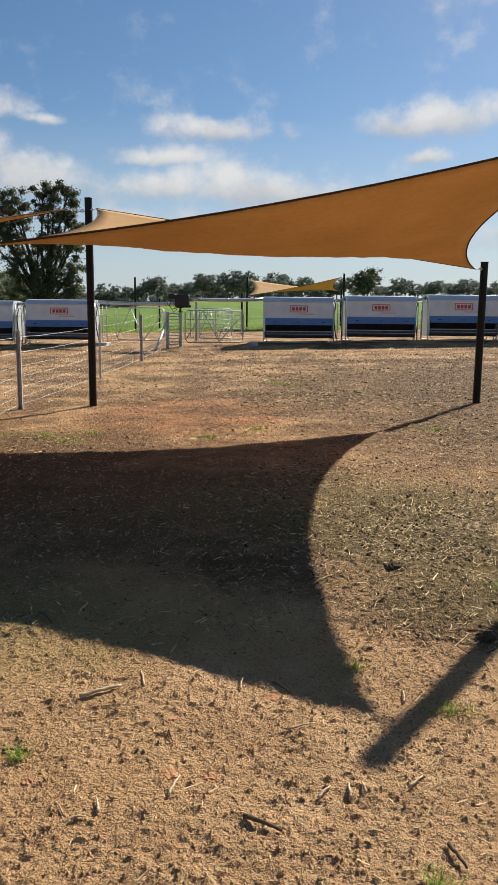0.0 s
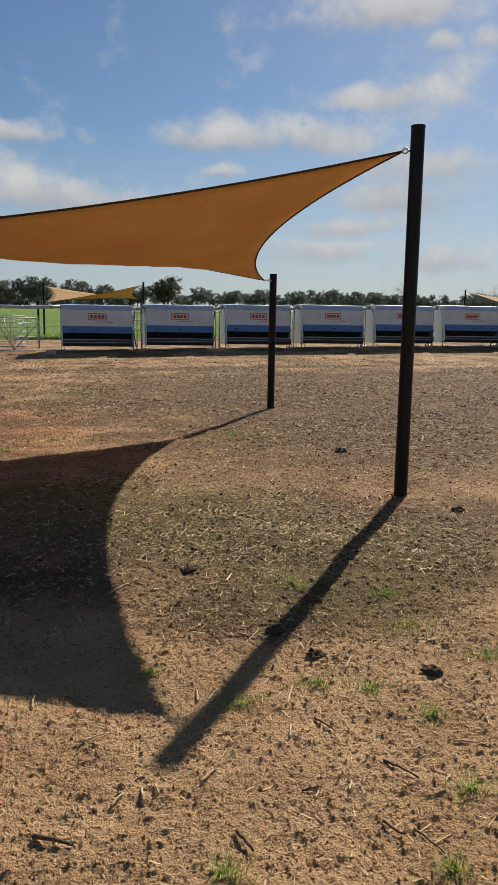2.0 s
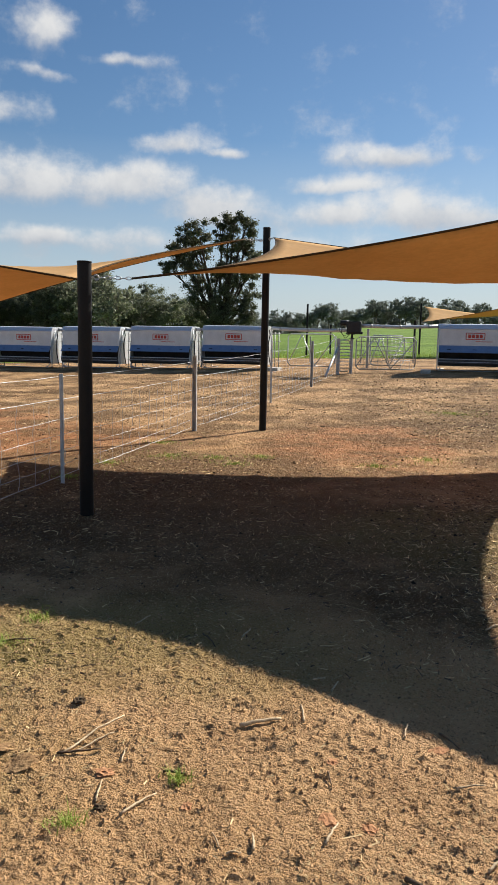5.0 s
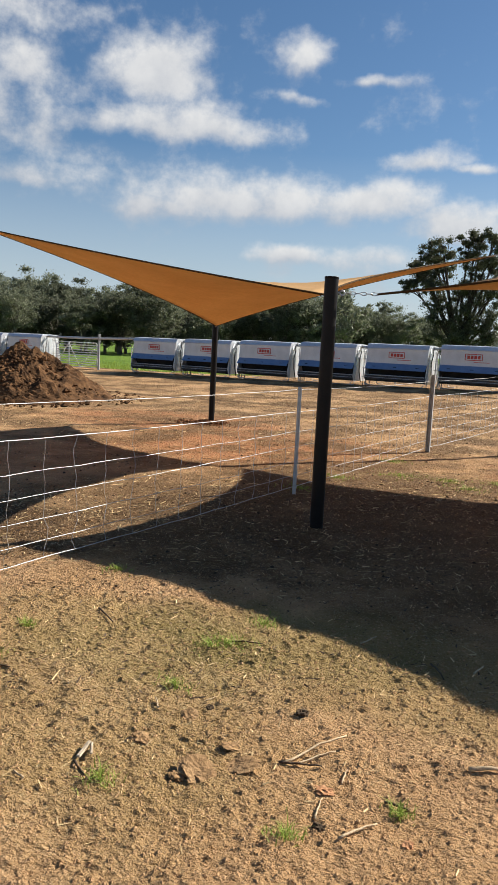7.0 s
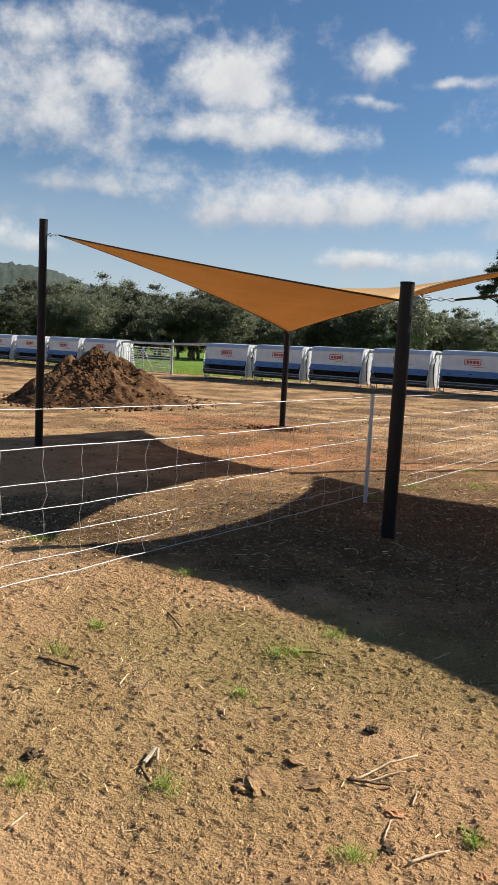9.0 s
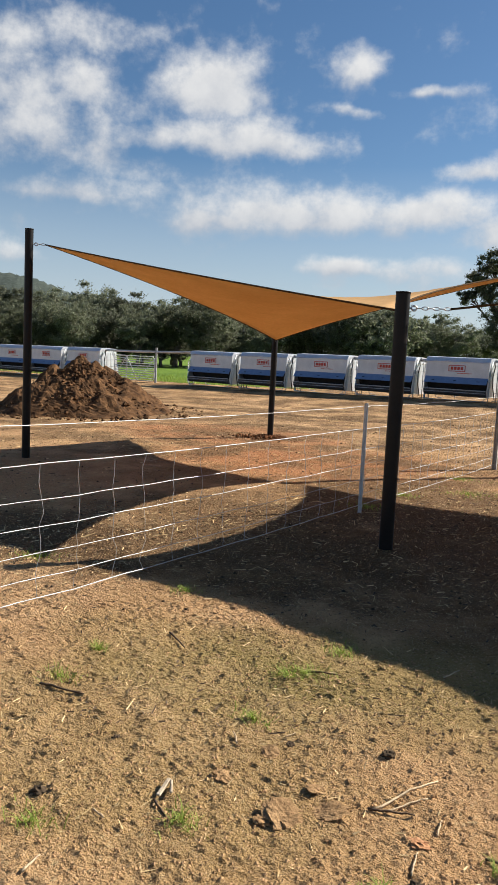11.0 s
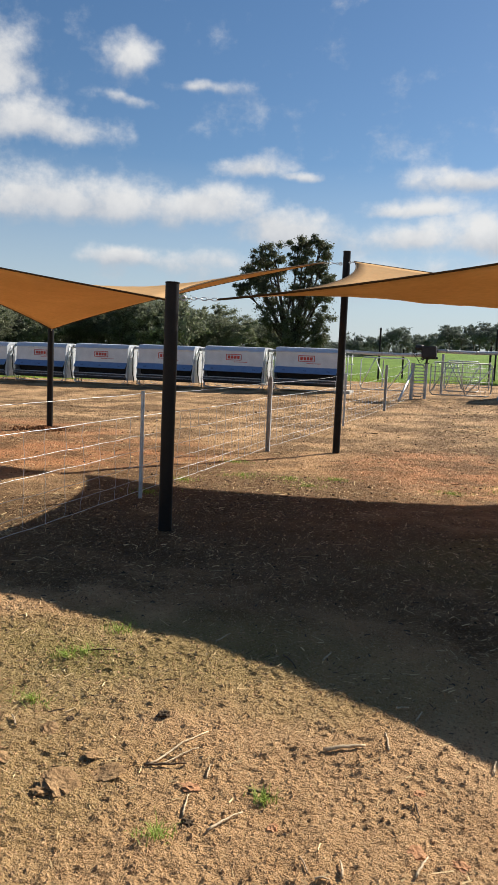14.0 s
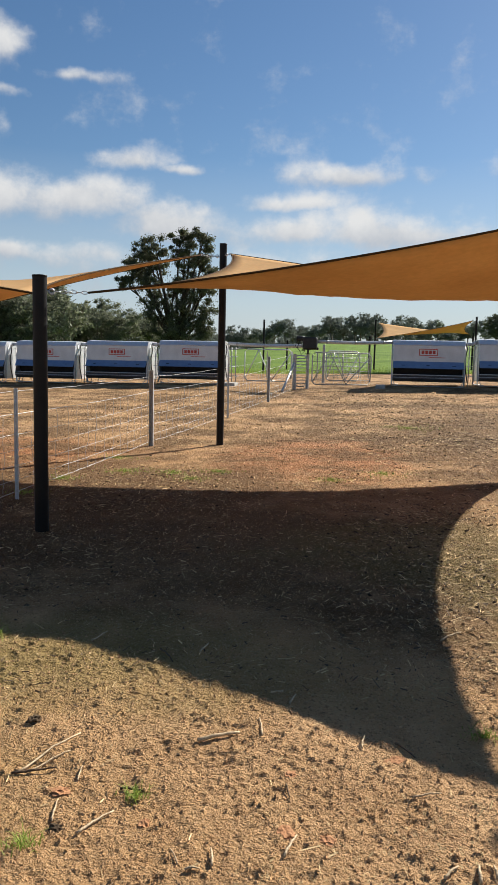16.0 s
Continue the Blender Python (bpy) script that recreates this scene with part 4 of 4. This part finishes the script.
def plant(x, y, s, dz=0.0, pool=None, label=""):
    pool = pool or protos
    k = int(rng.integers(0, len(pool)))
    m = pose(x, y, gz(x, y) - 0.15 + dz, 0, 0, float(rng.uniform(0, 360))) @ Matrix.Diagonal((s * float(rng.uniform(0.9, 1.2)), s * float(rng.uniform(0.9, 1.2)), s, 1))
    if pool[k].name not in used:
        used.add(pool[k].name)
        pool[k].matrix_basis = m
        o = pool[k]
    else:
        o = copy_thing(pool[k], Matrix.Identity(4))
        o.matrix_basis = m
    if label:
        o["label"] = label
    return o


for az in np.arange(-62, -17.2, 0.95):
    for dist, s in ((80, 0.86), (92, 1.10)):
        a = radians(float(az) + float(rng.uniform(-0.5, 0.5)))
        d = dist + float(rng.uniform(-5, 5))
        low = 0.78 if az > -24 else 1.0
        if az > -21 and dist > 85:
            low = 0.62
        plant(math.sin(a) * d, math.cos(a) * d, s * low * float(rng.uniform(0.85, 1.12)) * (1.0 - 0.08 * (az < -46)))

wattle = tree("gum_tree", 77, 5.6, 2.4, "sparse pale-limbed gum tree beside the tree belt", M_BARK, M_LEAF_GREY, 3200, 0.15, trunk_r=0.2, bole=0.2)
wattle.matrix_world = pose(-27.5, 62.5, gz(-27.5, 62.5) - 0.1)

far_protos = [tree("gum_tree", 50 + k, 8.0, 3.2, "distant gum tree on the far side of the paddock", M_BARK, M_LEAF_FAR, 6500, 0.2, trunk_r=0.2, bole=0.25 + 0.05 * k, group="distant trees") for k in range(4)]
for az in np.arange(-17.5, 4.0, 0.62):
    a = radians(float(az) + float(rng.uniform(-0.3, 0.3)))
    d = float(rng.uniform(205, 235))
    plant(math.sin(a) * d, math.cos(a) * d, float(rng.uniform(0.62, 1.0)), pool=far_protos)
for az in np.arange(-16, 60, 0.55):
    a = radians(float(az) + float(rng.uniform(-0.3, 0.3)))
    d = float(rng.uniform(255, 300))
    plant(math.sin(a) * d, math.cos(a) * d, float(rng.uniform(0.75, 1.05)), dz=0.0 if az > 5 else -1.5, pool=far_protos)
lone = tree("gum_tree", 91, 6.6, 3.1, "round lone tree standing in the far paddock", M_BARK_DARK, M_LEAF, 11000, 0.15, trunk_r=0.2, bole=0.12)
lone.matrix_world = pose(16.9, 122, gz(16.9, 122) - 0.1) @ Matrix.Diagonal((0.85, 0.85, 0.82, 1))
bare_protos = [tree("bare_tree", 95 + k, 9.0, 3.2, "leafless grey tree beyond the yards", M_BARK, M_LEAF, 0, 0.1, trunk_r=0.14, bare=True, bole=0.3, group="leafless trees") for k in range(2)]
for az, d in ((25.4, 150), (31.9, 140), (33.0, 150), (30.6, 160), (24.0, 170), (20.5, 180)):
    a = radians(az)
    plant(math.sin(a) * d, math.cos(a) * d, 0.8 if d < 155 else 0.7, pool=bare_protos)

# hill far behind the tree belt
M_HILL = material("wooded_hill", [(0.045, 0.058, 0.05), (0.085, 0.10, 0.085)], 0.95, 0, 0.03, bump=0.6, bump_scale=0.3, spec=0.05, fine=0.3)
hv, hf = [], []
na, nd = 260, 24
for i in range(nd + 1):
    for j in range(na + 1):
        a = radians(-95 + 62 * j / na)
        d = 520 + 480 * i / nd
        crest = 88 * math.exp(-(((math.degrees(a) + 66) / 25) ** 2)) + 10 * noise.noise(Vector((math.degrees(a) / 6, 0, 0)))
        z = max(0, crest) * math.exp(-(((i - 12) / 7.0) ** 2)) + 3.0 * noise.noise(Vector((math.degrees(a) * 3.6, i * 1.3, 0)))
        hv.append((math.sin(a) * d, math.cos(a) * d, z))
for i in range(nd):
    for j in range(na):
        k = i * (na + 1) + j
        hf.append((k, k + 1, k + na + 2, k + na + 1))
hill = raw_mesh("backdrop_hill", hv, hf, M_HILL, smooth=True)
tagged(hill, "low wooded hill on the horizon", "hill", kind="structure")


# ---- litter on the yard ----
def land(x, y):
    return float(ground_z(x, y) + rough(x, y))


def blades_mesh(name, quads, mat, label, category):
    v = np.array(quads).reshape(-1, 3)
    ob = raw_mesh(name, v.tolist(), np.arange(len(v)).reshape(-1, 4).tolist(), mat)
    return tagged(ob, label, category, kind="stuff")


M_STRAW = material("dry_straw", [(0.46, 0.32, 0.15), (0.80, 0.60, 0.32)], 0.8, 0, 3, spec=0.1, island=0.5)
M_CRUMB = material("soil_crumbs", [(0.35, 0.205, 0.100), (0.55, 0.35, 0.18)], 0.95, 0, 2.5, spec=0.1, island=0.35, bump=0.5, bump_scale=90)
M_DUNG = material("dark_crumbs", [(0.05, 0.035, 0.022), (0.12, 0.082, 0.05)], 0.95, 0, 2.5, spec=0.1, island=0.4)
M_TWIG = material("dead_twig", [(0.40, 0.29, 0.17), (0.66, 0.51, 0.33)], 0.85, 0, 14, bump=0.4, fine=0.3, spec=0.15)
M_TWIG_DARK = material("dark_twig", [(0.07, 0.045, 0.03), (0.16, 0.11, 0.07)], 0.85, 0, 14, bump=0.4, fine=0.3, spec=0.15)
M_GRASS = material("young_grass", [(0.21, 0.29, 0.035), (0.35, 0.43, 0.085)], 0.6, 0, 3, spec=0.3, island=0.3, translucent=0.35)
M_REDSTONE = material("red_stone", [(0.38, 0.18, 0.085), (0.48, 0.255, 0.13)], 0.9, 0, 9, bump=0.5, fine=0.2, spec=0.1)
M_MUDPLATE = material("dried_mud", [(0.22, 0.128, 0.060), (0.38, 0.235, 0.115)], 0.95, 0, 7, bump=0.7, bump_scale=45, fine=0.3, spec=0.1)
M_BONE = material("bleached_wood", [(0.36, 0.28, 0.19), (0.52, 0.43, 0.31)], 0.85, 0, 12, bump=0.4, spec=0.15)

rnd = random.Random(11)
HEAVY = [(4.2, 9.0, 3.2, 3.0, 1.0), (2.0, 5.6, 2.0, 1.9, 0.6), (-4.3, 5.4, 1.8, 2.2, 0.6), (7, 13, 5, 4, 0.8), (-6, 4.5, 2.5, 1.6, 0.8), (1.2, 12.5, 2.2, 2.5, 0.6), (-2.5, 8.2, 1.6, 1.2, 0.7), (-6.5, 16, 6, 3, 0.4), (1, 17, 6, 3, 0.4)]


def scatter(n, near, far, weight, rg, tries):
    """Places in the yard, as many in each doubling of the distance."""
    d = near * (far / near) ** rg.random(tries)
    a = rg.uniform(-1.02, 0.66, tries)
    x, y = np.sin(a) * d, np.cos(a) * d
    w = np.full(tries, 0.26 if weight else 1.0)
    if weight:
        for cx, cy, rx, ry, k in HEAVY:
            w = np.maximum(w, k * np.exp(-(((x - cx) / rx) ** 2 + ((y - cy) / ry) ** 2)))
        w = w * (0.5 + 0.8 * np.clip(lattice(x, y, 1.1, 21) + 0.4, 0, 1.2)) * np.where(d < 3.4, 0.10, np.where(d < 4.6, 0.40, 1.0)) * (0.35 + 0.65 * smooth01(-0.6, 0.8, x + 0.1 * (y - 4)))
    keep = (rg.random(tries) < w) & (y > 1.5) & (y < 23.5)
    x, y, d = x[keep][:n], y[keep][:n], d[keep][:n]
    return x, y, d, ground_z(x, y) + rough(x, y)


def flecks(name, n, near, far, half, wide, mat, label, seed, category="straw"):
    rg = np.random.default_rng(seed)
    x, y, d, z = scatter(n, near, far, True, rg, n * 5)
    m = len(x)
    L = rg.uniform(*half, m) * (1 + 0.07 * d) * np.where(rg.random(m) < 0.07, 2.3, 1.0)
    W = rg.uniform(*wide, m) * (1 + 0.14 * d)
    t = rg.uniform(0, np.pi, m)
    c, s = np.cos(t), np.sin(t)
    z = z + 0.002 + 0.0006 * d
    tip = rg.uniform(-0.10, 0.25, m) * L
    rz = rg.uniform(-0.7, 0.7, m) * W
    q = np.stack([np.stack([x - c * L - s * W, y - s * L + c * W, z - tip * 0.3 + rz], 1), np.stack([x - c * L + s * W, y - s * L - c * W, z - tip * 0.3 - rz], 1),
                  np.stack([x + c * L + s * W * 0.7, y + s * L - c * W * 0.7, z + tip + 0.002 - rz], 1), np.stack([x + c * L - s * W * 0.7, y + s * L + c * W * 0.7, z + tip + 0.002 + rz], 1)], 1)
    return blades_mesh(name, q, mat, label, category)


flecks("straw_litter", 44000, 1.7, 24, (0.006, 0.022), (0.0007, 0.0018), M_STRAW, "scattered pale chopped straw lying on the earth", 3)
flecks("dark_litter", 22000, 3.2, 23, (0.005, 0.014), (0.0010, 0.0028), M_TWIG_DARK, "dark trampled plant litter lying on the earth", 4, "litter")


def crumbs(name, n, near, far, s0, s1, mat, label, weight, seed):
    rg = np.random.default_rng(seed)
    x, y, d, z = scatter(n, near, far, weight, rg, n * 5)
    m = len(x)
    s = (s0 + (s1 - s0) * rg.random(m) ** 2.6) * (1 + 0.10 * d)
    t = rg.uniform(0, 6.28, m)
    shape = np.array(OCT, float)[None] * rg.uniform(0.6, 1.25, (m, 6, 1)) * s[:, None, None] * np.array([1, 0.8, 0.6])
    c, q = np.cos(t)[:, None], np.sin(t)[:, None]
    v = np.stack([x[:, None] + shape[..., 0] * c - shape[..., 1] * q, y[:, None] + shape[..., 0] * q + shape[..., 1] * c, (z + s * 0.1)[:, None] + shape[..., 2]], -1).reshape(-1, 3)
    f = (np.array(OCT_F)[None] + (np.arange(m) * 6)[:, None, None]).reshape(-1, 3)
    return tagged(raw_mesh(name, v.tolist(), f.tolist(), mat), label, "soil crumbs", kind="stuff")


crumbs("soil_crumbs", 42000, 1.7, 8.0, 0.0018, 0.0085, M_CRUMB, "loose brown soil crumbs strewn over the yard", False, 5)
crumbs("far_soil_crumbs", 9000, 7.0, 23.0, 0.004, 0.011, M_CRUMB, "loose brown soil clods across the farther yard", False, 6)
crumbs("dark_crumbs", 8000, 4.2, 22.0, 0.003, 0.013, M_DUNG, "dark dry dung crumbs scattered on the earth", True, 7)

# grass tufts
TUFTS = [(1.71, 3.37, 0.20), (1.76, 3.79, 0.10), (1.31, 4.05, 0.09), (0.70, 2.77, 0.08), (1.05, 2.88, 0.09), (1.24, 2.78, 0.06), (1.40, 2.53, 0.06), (1.30, 2.07, 0.09), (1.90, 2.96, 0.10), (-0.07, 9.6, 0.30), (0.38, 14.96, 0.5), (2.20, 9.6, 0.32), (0.36, 3.11, 0.05), (1.06, 1.74, 0.07), (0.43, 1.86, 0.04),
         (-1.76, 2.02, 0.055), (-2.14, 1.72, 0.08), (-2.06, 3.29, 0.11), (-2.06, 3.68, 0.10), (-2.00, 2.77, 0.06), (-3.07, 2.90, 0.06), (-2.93, 2.54, 0.08), (-3.34, 3.92, 0.09)]
TUFTS += [(-4.64, 3.81, 0.15), (-3.28, 9.2, 0.34), (-3.76, 10.25, 0.25), (-3.83, 7.57, 0.22), (-3.82, 8.54, 0.2), (-2.63, 9.14, 0.2), (-2.30, 8.74, 0.22), (-2.08, 9.28, 0.22), (-1.11, 2.12, 0.05), (-2.12, 3.23, 0.08), (-0.85, 2.44, 0.04), (-0.68, 9.04, 0.18)]
blades = []
for tx, ty, tr in TUFTS:
    n = int(60 + 620 * tr)
    for _ in range(n):
        a, r = rnd.uniform(0, 6.28), tr * abs(rnd.gauss(0, 0.6))
        x, y = tx + math.cos(a) * r * 1.3, ty + math.sin(a) * r
        far = 1 + 0.06 * ty
        h = rnd.uniform(0.010, 0.042)
        lean = rnd.uniform(0.4, 1.7) * h
        b = rnd.uniform(0, 6.28)
        w = 0.0014 * far
        lx, ly = math.cos(b) * lean, math.sin(b) * lean
        wx, wy = -math.sin(b) * w, math.cos(b) * w
        z = land(x, y) - 0.002
        blades.append(((x - wx, y - wy, z), (x + wx, y + wy, z), (x + lx * 0.5 + wx * 0.8, y + ly * 0.5 + wy * 0.8, z + h * 0.75), (x + lx * 0.5 - wx * 0.8, y + ly * 0.5 - wy * 0.8, z + h * 0.75)))
        blades.append(((x + lx * 0.5 - wx * 0.8, y + ly * 0.5 - wy * 0.8, z + h * 0.75), (x + lx * 0.5 + wx * 0.8, y + ly * 0.5 + wy * 0.8, z + h * 0.75), (x + lx * 1.1 + wx * 0.1, y + ly * 1.1 + wy * 0.1, z + h), (x + lx * 1.1 - wx * 0.1, y + ly * 1.1 - wy * 0.1, z + h)))
blades_mesh("grass_tufts", blades, M_GRASS, "low bright green grass tufts sprouting from bare earth", "grass")

# paddock grass seen at the edge of the bare earth
pg = []
for _ in range(16000):
    x = rnd.uniform(-42, 16)
    lim = 27.6 + 15.5 * float(smooth01(-20, -9, x))
    y = lim + abs(rnd.gauss(0, 5.0)) - 0.6
    h = rnd.uniform(0.06, 0.20)
    w = 0.012
    b = rnd.uniform(0, 3.14)
    z = gz(x, y) - 0.01
    dx, dy = math.cos(b) * w, math.sin(b) * w
    l = rnd.uniform(-0.06, 0.06)
    pg.append(((x - dx, y - dy, z), (x + dx, y + dy, z), (x + dx * 0.2 + l, y + l, z + h), (x - dx * 0.2 + l, y + l, z + h)))
blades_mesh("paddock_grass", pg, M_GRASS, "green paddock grass along the edge of the yard", "grass")


def stick(p, q, r, mat, label):
    (x0, y0), (x1, y1) = p, q
    ob = thing("stick", (x0, y0, land(x0, y0) + r * 0.8), label, "stick", "dead sticks")
    bm = bmesh.new()
    n = 7
    pts = []
    d = Vector((x1 - x0, y1 - y0, 0))
    side = Vector((-d.y, d.x, 0)).normalized()
    for k in range(n + 1):
        s = k / n
        bend = 0.025 * d.length * math.sin(s * 2.6 + x0 * 5) + 0.0012 * rnd.uniform(-1, 1)
        v = d * s + side * bend
        v.z = (land(x0 + v.x, y0 + v.y) - land(x0, y0)) * 0.6 + 0.004 * math.sin(s * 3.1) + 0.5 * r
        pts.append(v)
    add_tube(bm, pts, r, 7, r * 0.55)
    part("shaft", bm, mat, ob)
    return ob


STICKS = [((-1.31, 2.48), (-1.19, 2.79), 0.005, 0), ((-1.27, 2.50), (-1.18, 2.66), 0.004, 0), ((-1.32, 2.47), (-1.18, 2.54), 0.005, 1), ((-0.73, 2.82), (-0.59, 2.92), 0.009, 0), ((-1.08, 2.49), (-1.10, 2.58), 0.004, 0), ((-0.96, 2.20), (-0.90, 2.35), 0.005, 0), ((-0.50, 2.92), (-0.53, 3.05), 0.005, 0), ((-0.11, 2.91), (-0.10, 3.02), 0.004, 0),
          ((-0.32, 2.22), (-0.29, 2.33), 0.005, 0), ((-1.14, 3.67), (-1.03, 3.52), 0.005, 1), ((-0.93, 3.67), (-0.92, 3.79), 0.005, 0), ((-0.52, 2.14), (-0.54, 2.22), 0.005, 0), ((-2.08, 3.32), (-1.92, 3.40), 0.005, 1), ((-0.43, 3.23), (-0.41, 3.33), 0.005, 0), ((-0.62, 2.13), (-0.66, 2.19), 0.003, 0)]
STICKS += [((0.07, 2.61), (0.17, 2.66), 0.004, 0), ((-0.08, 2.12), (0.03, 2.06), 0.008, 1), ((0.15, 2.22), (0.19, 2.28), 0.005, 0), ((0.25, 2.22), (0.25, 2.30), 0.006, 0), ((0.30, 2.24), (0.29, 2.29), 0.005, 0), ((0.44, 2.27), (0.49, 2.33), 0.005, 0), ((-0.36, 2.61), (-0.34, 2.54), 0.004, 1), ((-0.59, 2.10), (-0.55, 2.12), 0.004, 0), ((0.02, 2.98), (0.09, 2.90), 0.005, 1),
           ((0.27, 4.11), (0.38, 4.26), 0.005, 0), ((-0.52, 3.31), (-0.47, 3.34), 0.005, 0), ((0.50, 2.02), (0.53, 1.93), 0.007, 1), ((1.08, 2.27), (1.15, 2.15), 0.005, 1), ((0.86, 2.72), (0.94, 2.88), 0.005, 0)]
STICKS += [((0.80, 2.47), (0.83, 2.55), 0.005, 0), ((1.21, 2.97), (1.29, 3.08), 0.005, 0), ((1.03, 1.93), (1.06, 1.81), 0.004, 1), ((0.95, 1.98), (0.98, 1.91), 0.005, 1), ((0.75, 2.17), (0.82, 2.17), 0.004, 1), ((1.39, 2.35), (1.49, 2.29), 0.004, 0), ((0.94, 2.59), (0.98, 2.48), 0.004, 1), ((0.53, 2.83), (0.54, 2.93), 0.005, 0), ((1.24, 3.71), (1.40, 3.80), 0.005, 1)]
STICKS += [((-2.95, 2.43), (-2.71, 2.47), 0.006, 1), ((-2.93, 3.31), (-2.74, 3.20), 0.006, 1), ((-1.07, 2.26), (-1.10, 2.37), 0.004, 0), ((-1.96, 1.54), (-1.98, 1.62), 0.005, 0), ((-1.92, 2.54), (-2.00, 2.62), 0.004, 0), ((-1.93, 2.07), (-1.82, 2.01), 0.005, 1), ((-0.92, 2.48), (-0.84, 2.48), 0.005, 1), ((-1.51, 3.68), (-1.48, 3.84), 0.004, 0), ((-1.97, 1.87), (-2.03, 1.88), 0.004, 0), ((-1.82, 2.74), (-1.80, 2.79), 0.003, 0)]
for p, q, r, dark in STICKS:
    stick(p, q, r, (M_TWIG, M_TWIG_DARK)[dark], ("pale dry stick lying on the earth", "dark dead stick lying on the earth")[dark])


def lump(name, x, y, sx, sy, sz, mat, label, category, seed, sink=0.3, tilt=0.0):
    """An uneven stone or clod."""
    ob = thing(name, (x, y, land(x, y) - sz * sink), label, category, turn=seed * 47 % 360)
    bm = bmesh.new()
    bmesh.ops.create_icosphere(bm, subdivisions=3, radius=1.0)
    for v in bm.verts:
        n = 1 + 0.55 * noise.fractal(v.co * 2.2 + Vector((seed, 0, 0)), 0.9, 2, 4)
        v.co = Vector((v.co.x * sx * n, v.co.y * sy * n, max(v.co.z, -0.5) * sz * n + tilt * v.co.x * sx))
    part("body", bm, mat, ob)
    return ob


for k, (x, y, s) in enumerate(((0.02, 2.88, 0.05), (-0.33, 2.345, 0.045), (-0.19, 2.33, 0.04), (-1.115, 2.41, 0.045), (-0.36, 2.68, 0.035), (-0.78, 2.31, 0.03))):
    lump("red_stone", x, y, s * 0.8, s * 0.6, 0.009, M_REDSTONE, "flat reddish stone bedded in the brown earth", "stone", k + 1)
for k, (x, y, s) in enumerate(((3.17, 8.15, 0.085), (1.02, 3.43, 0.05), (1.13, 3.14, 0.04), (-2.26, 1.85, 0.03), (-1.41, 2.83, 0.03), (0.75, 4.38, 0.06), (1.56, 2.84, 0.045), (3.12, 5.4, 0.06), (-2.33, 2.29, 0.018), (-1.77, 2.70, 0.02), (-1.04, 2.22, 0.022))):
    lump("dark_clod", x, y, s, s * 0.8, s * 0.62, M_DUNG, "dark crumbly clod lying on the earth", "clod", k + 9, sink=0.1)
for k, (x, y, s, t) in enumerate(((-1.53, 2.26, 0.070, -0.30), (-1.43, 2.38, 0.066, 0.32), (-1.52, 2.46, 0.035, -0.3), (-1.80, 2.59, 0.04, 0.25), (-1.83, 2.32, 0.036, 0.2), (-1.57, 2.20, 0.03, 0.25))):
    lump("mud_plate", x, y, s, s * 0.85, 0.010, M_MUDPLATE, "cracked lifted plate of dried mud", "mud plate", k + 30, sink=-0.6, tilt=t)
bone = thing("wood_chunk", (-1.94, 2.13, land(-1.94, 2.13) + 0.006), "split bleached piece of wood on the ground", "wood")
for k in range(2):
    bm = bmesh.new()
    add_box(bm, 0.0, 0.0, 0.008, 0.016 - 0.006 * k, 0.10 - 0.03 * k, 0.010, bevel=0.003, m=pose(0.022 * k, 0.015 * k, 0.004 * k, 4, 0, 18 + 22 * k))
    part("splinter", bm, M_BONE, bone)
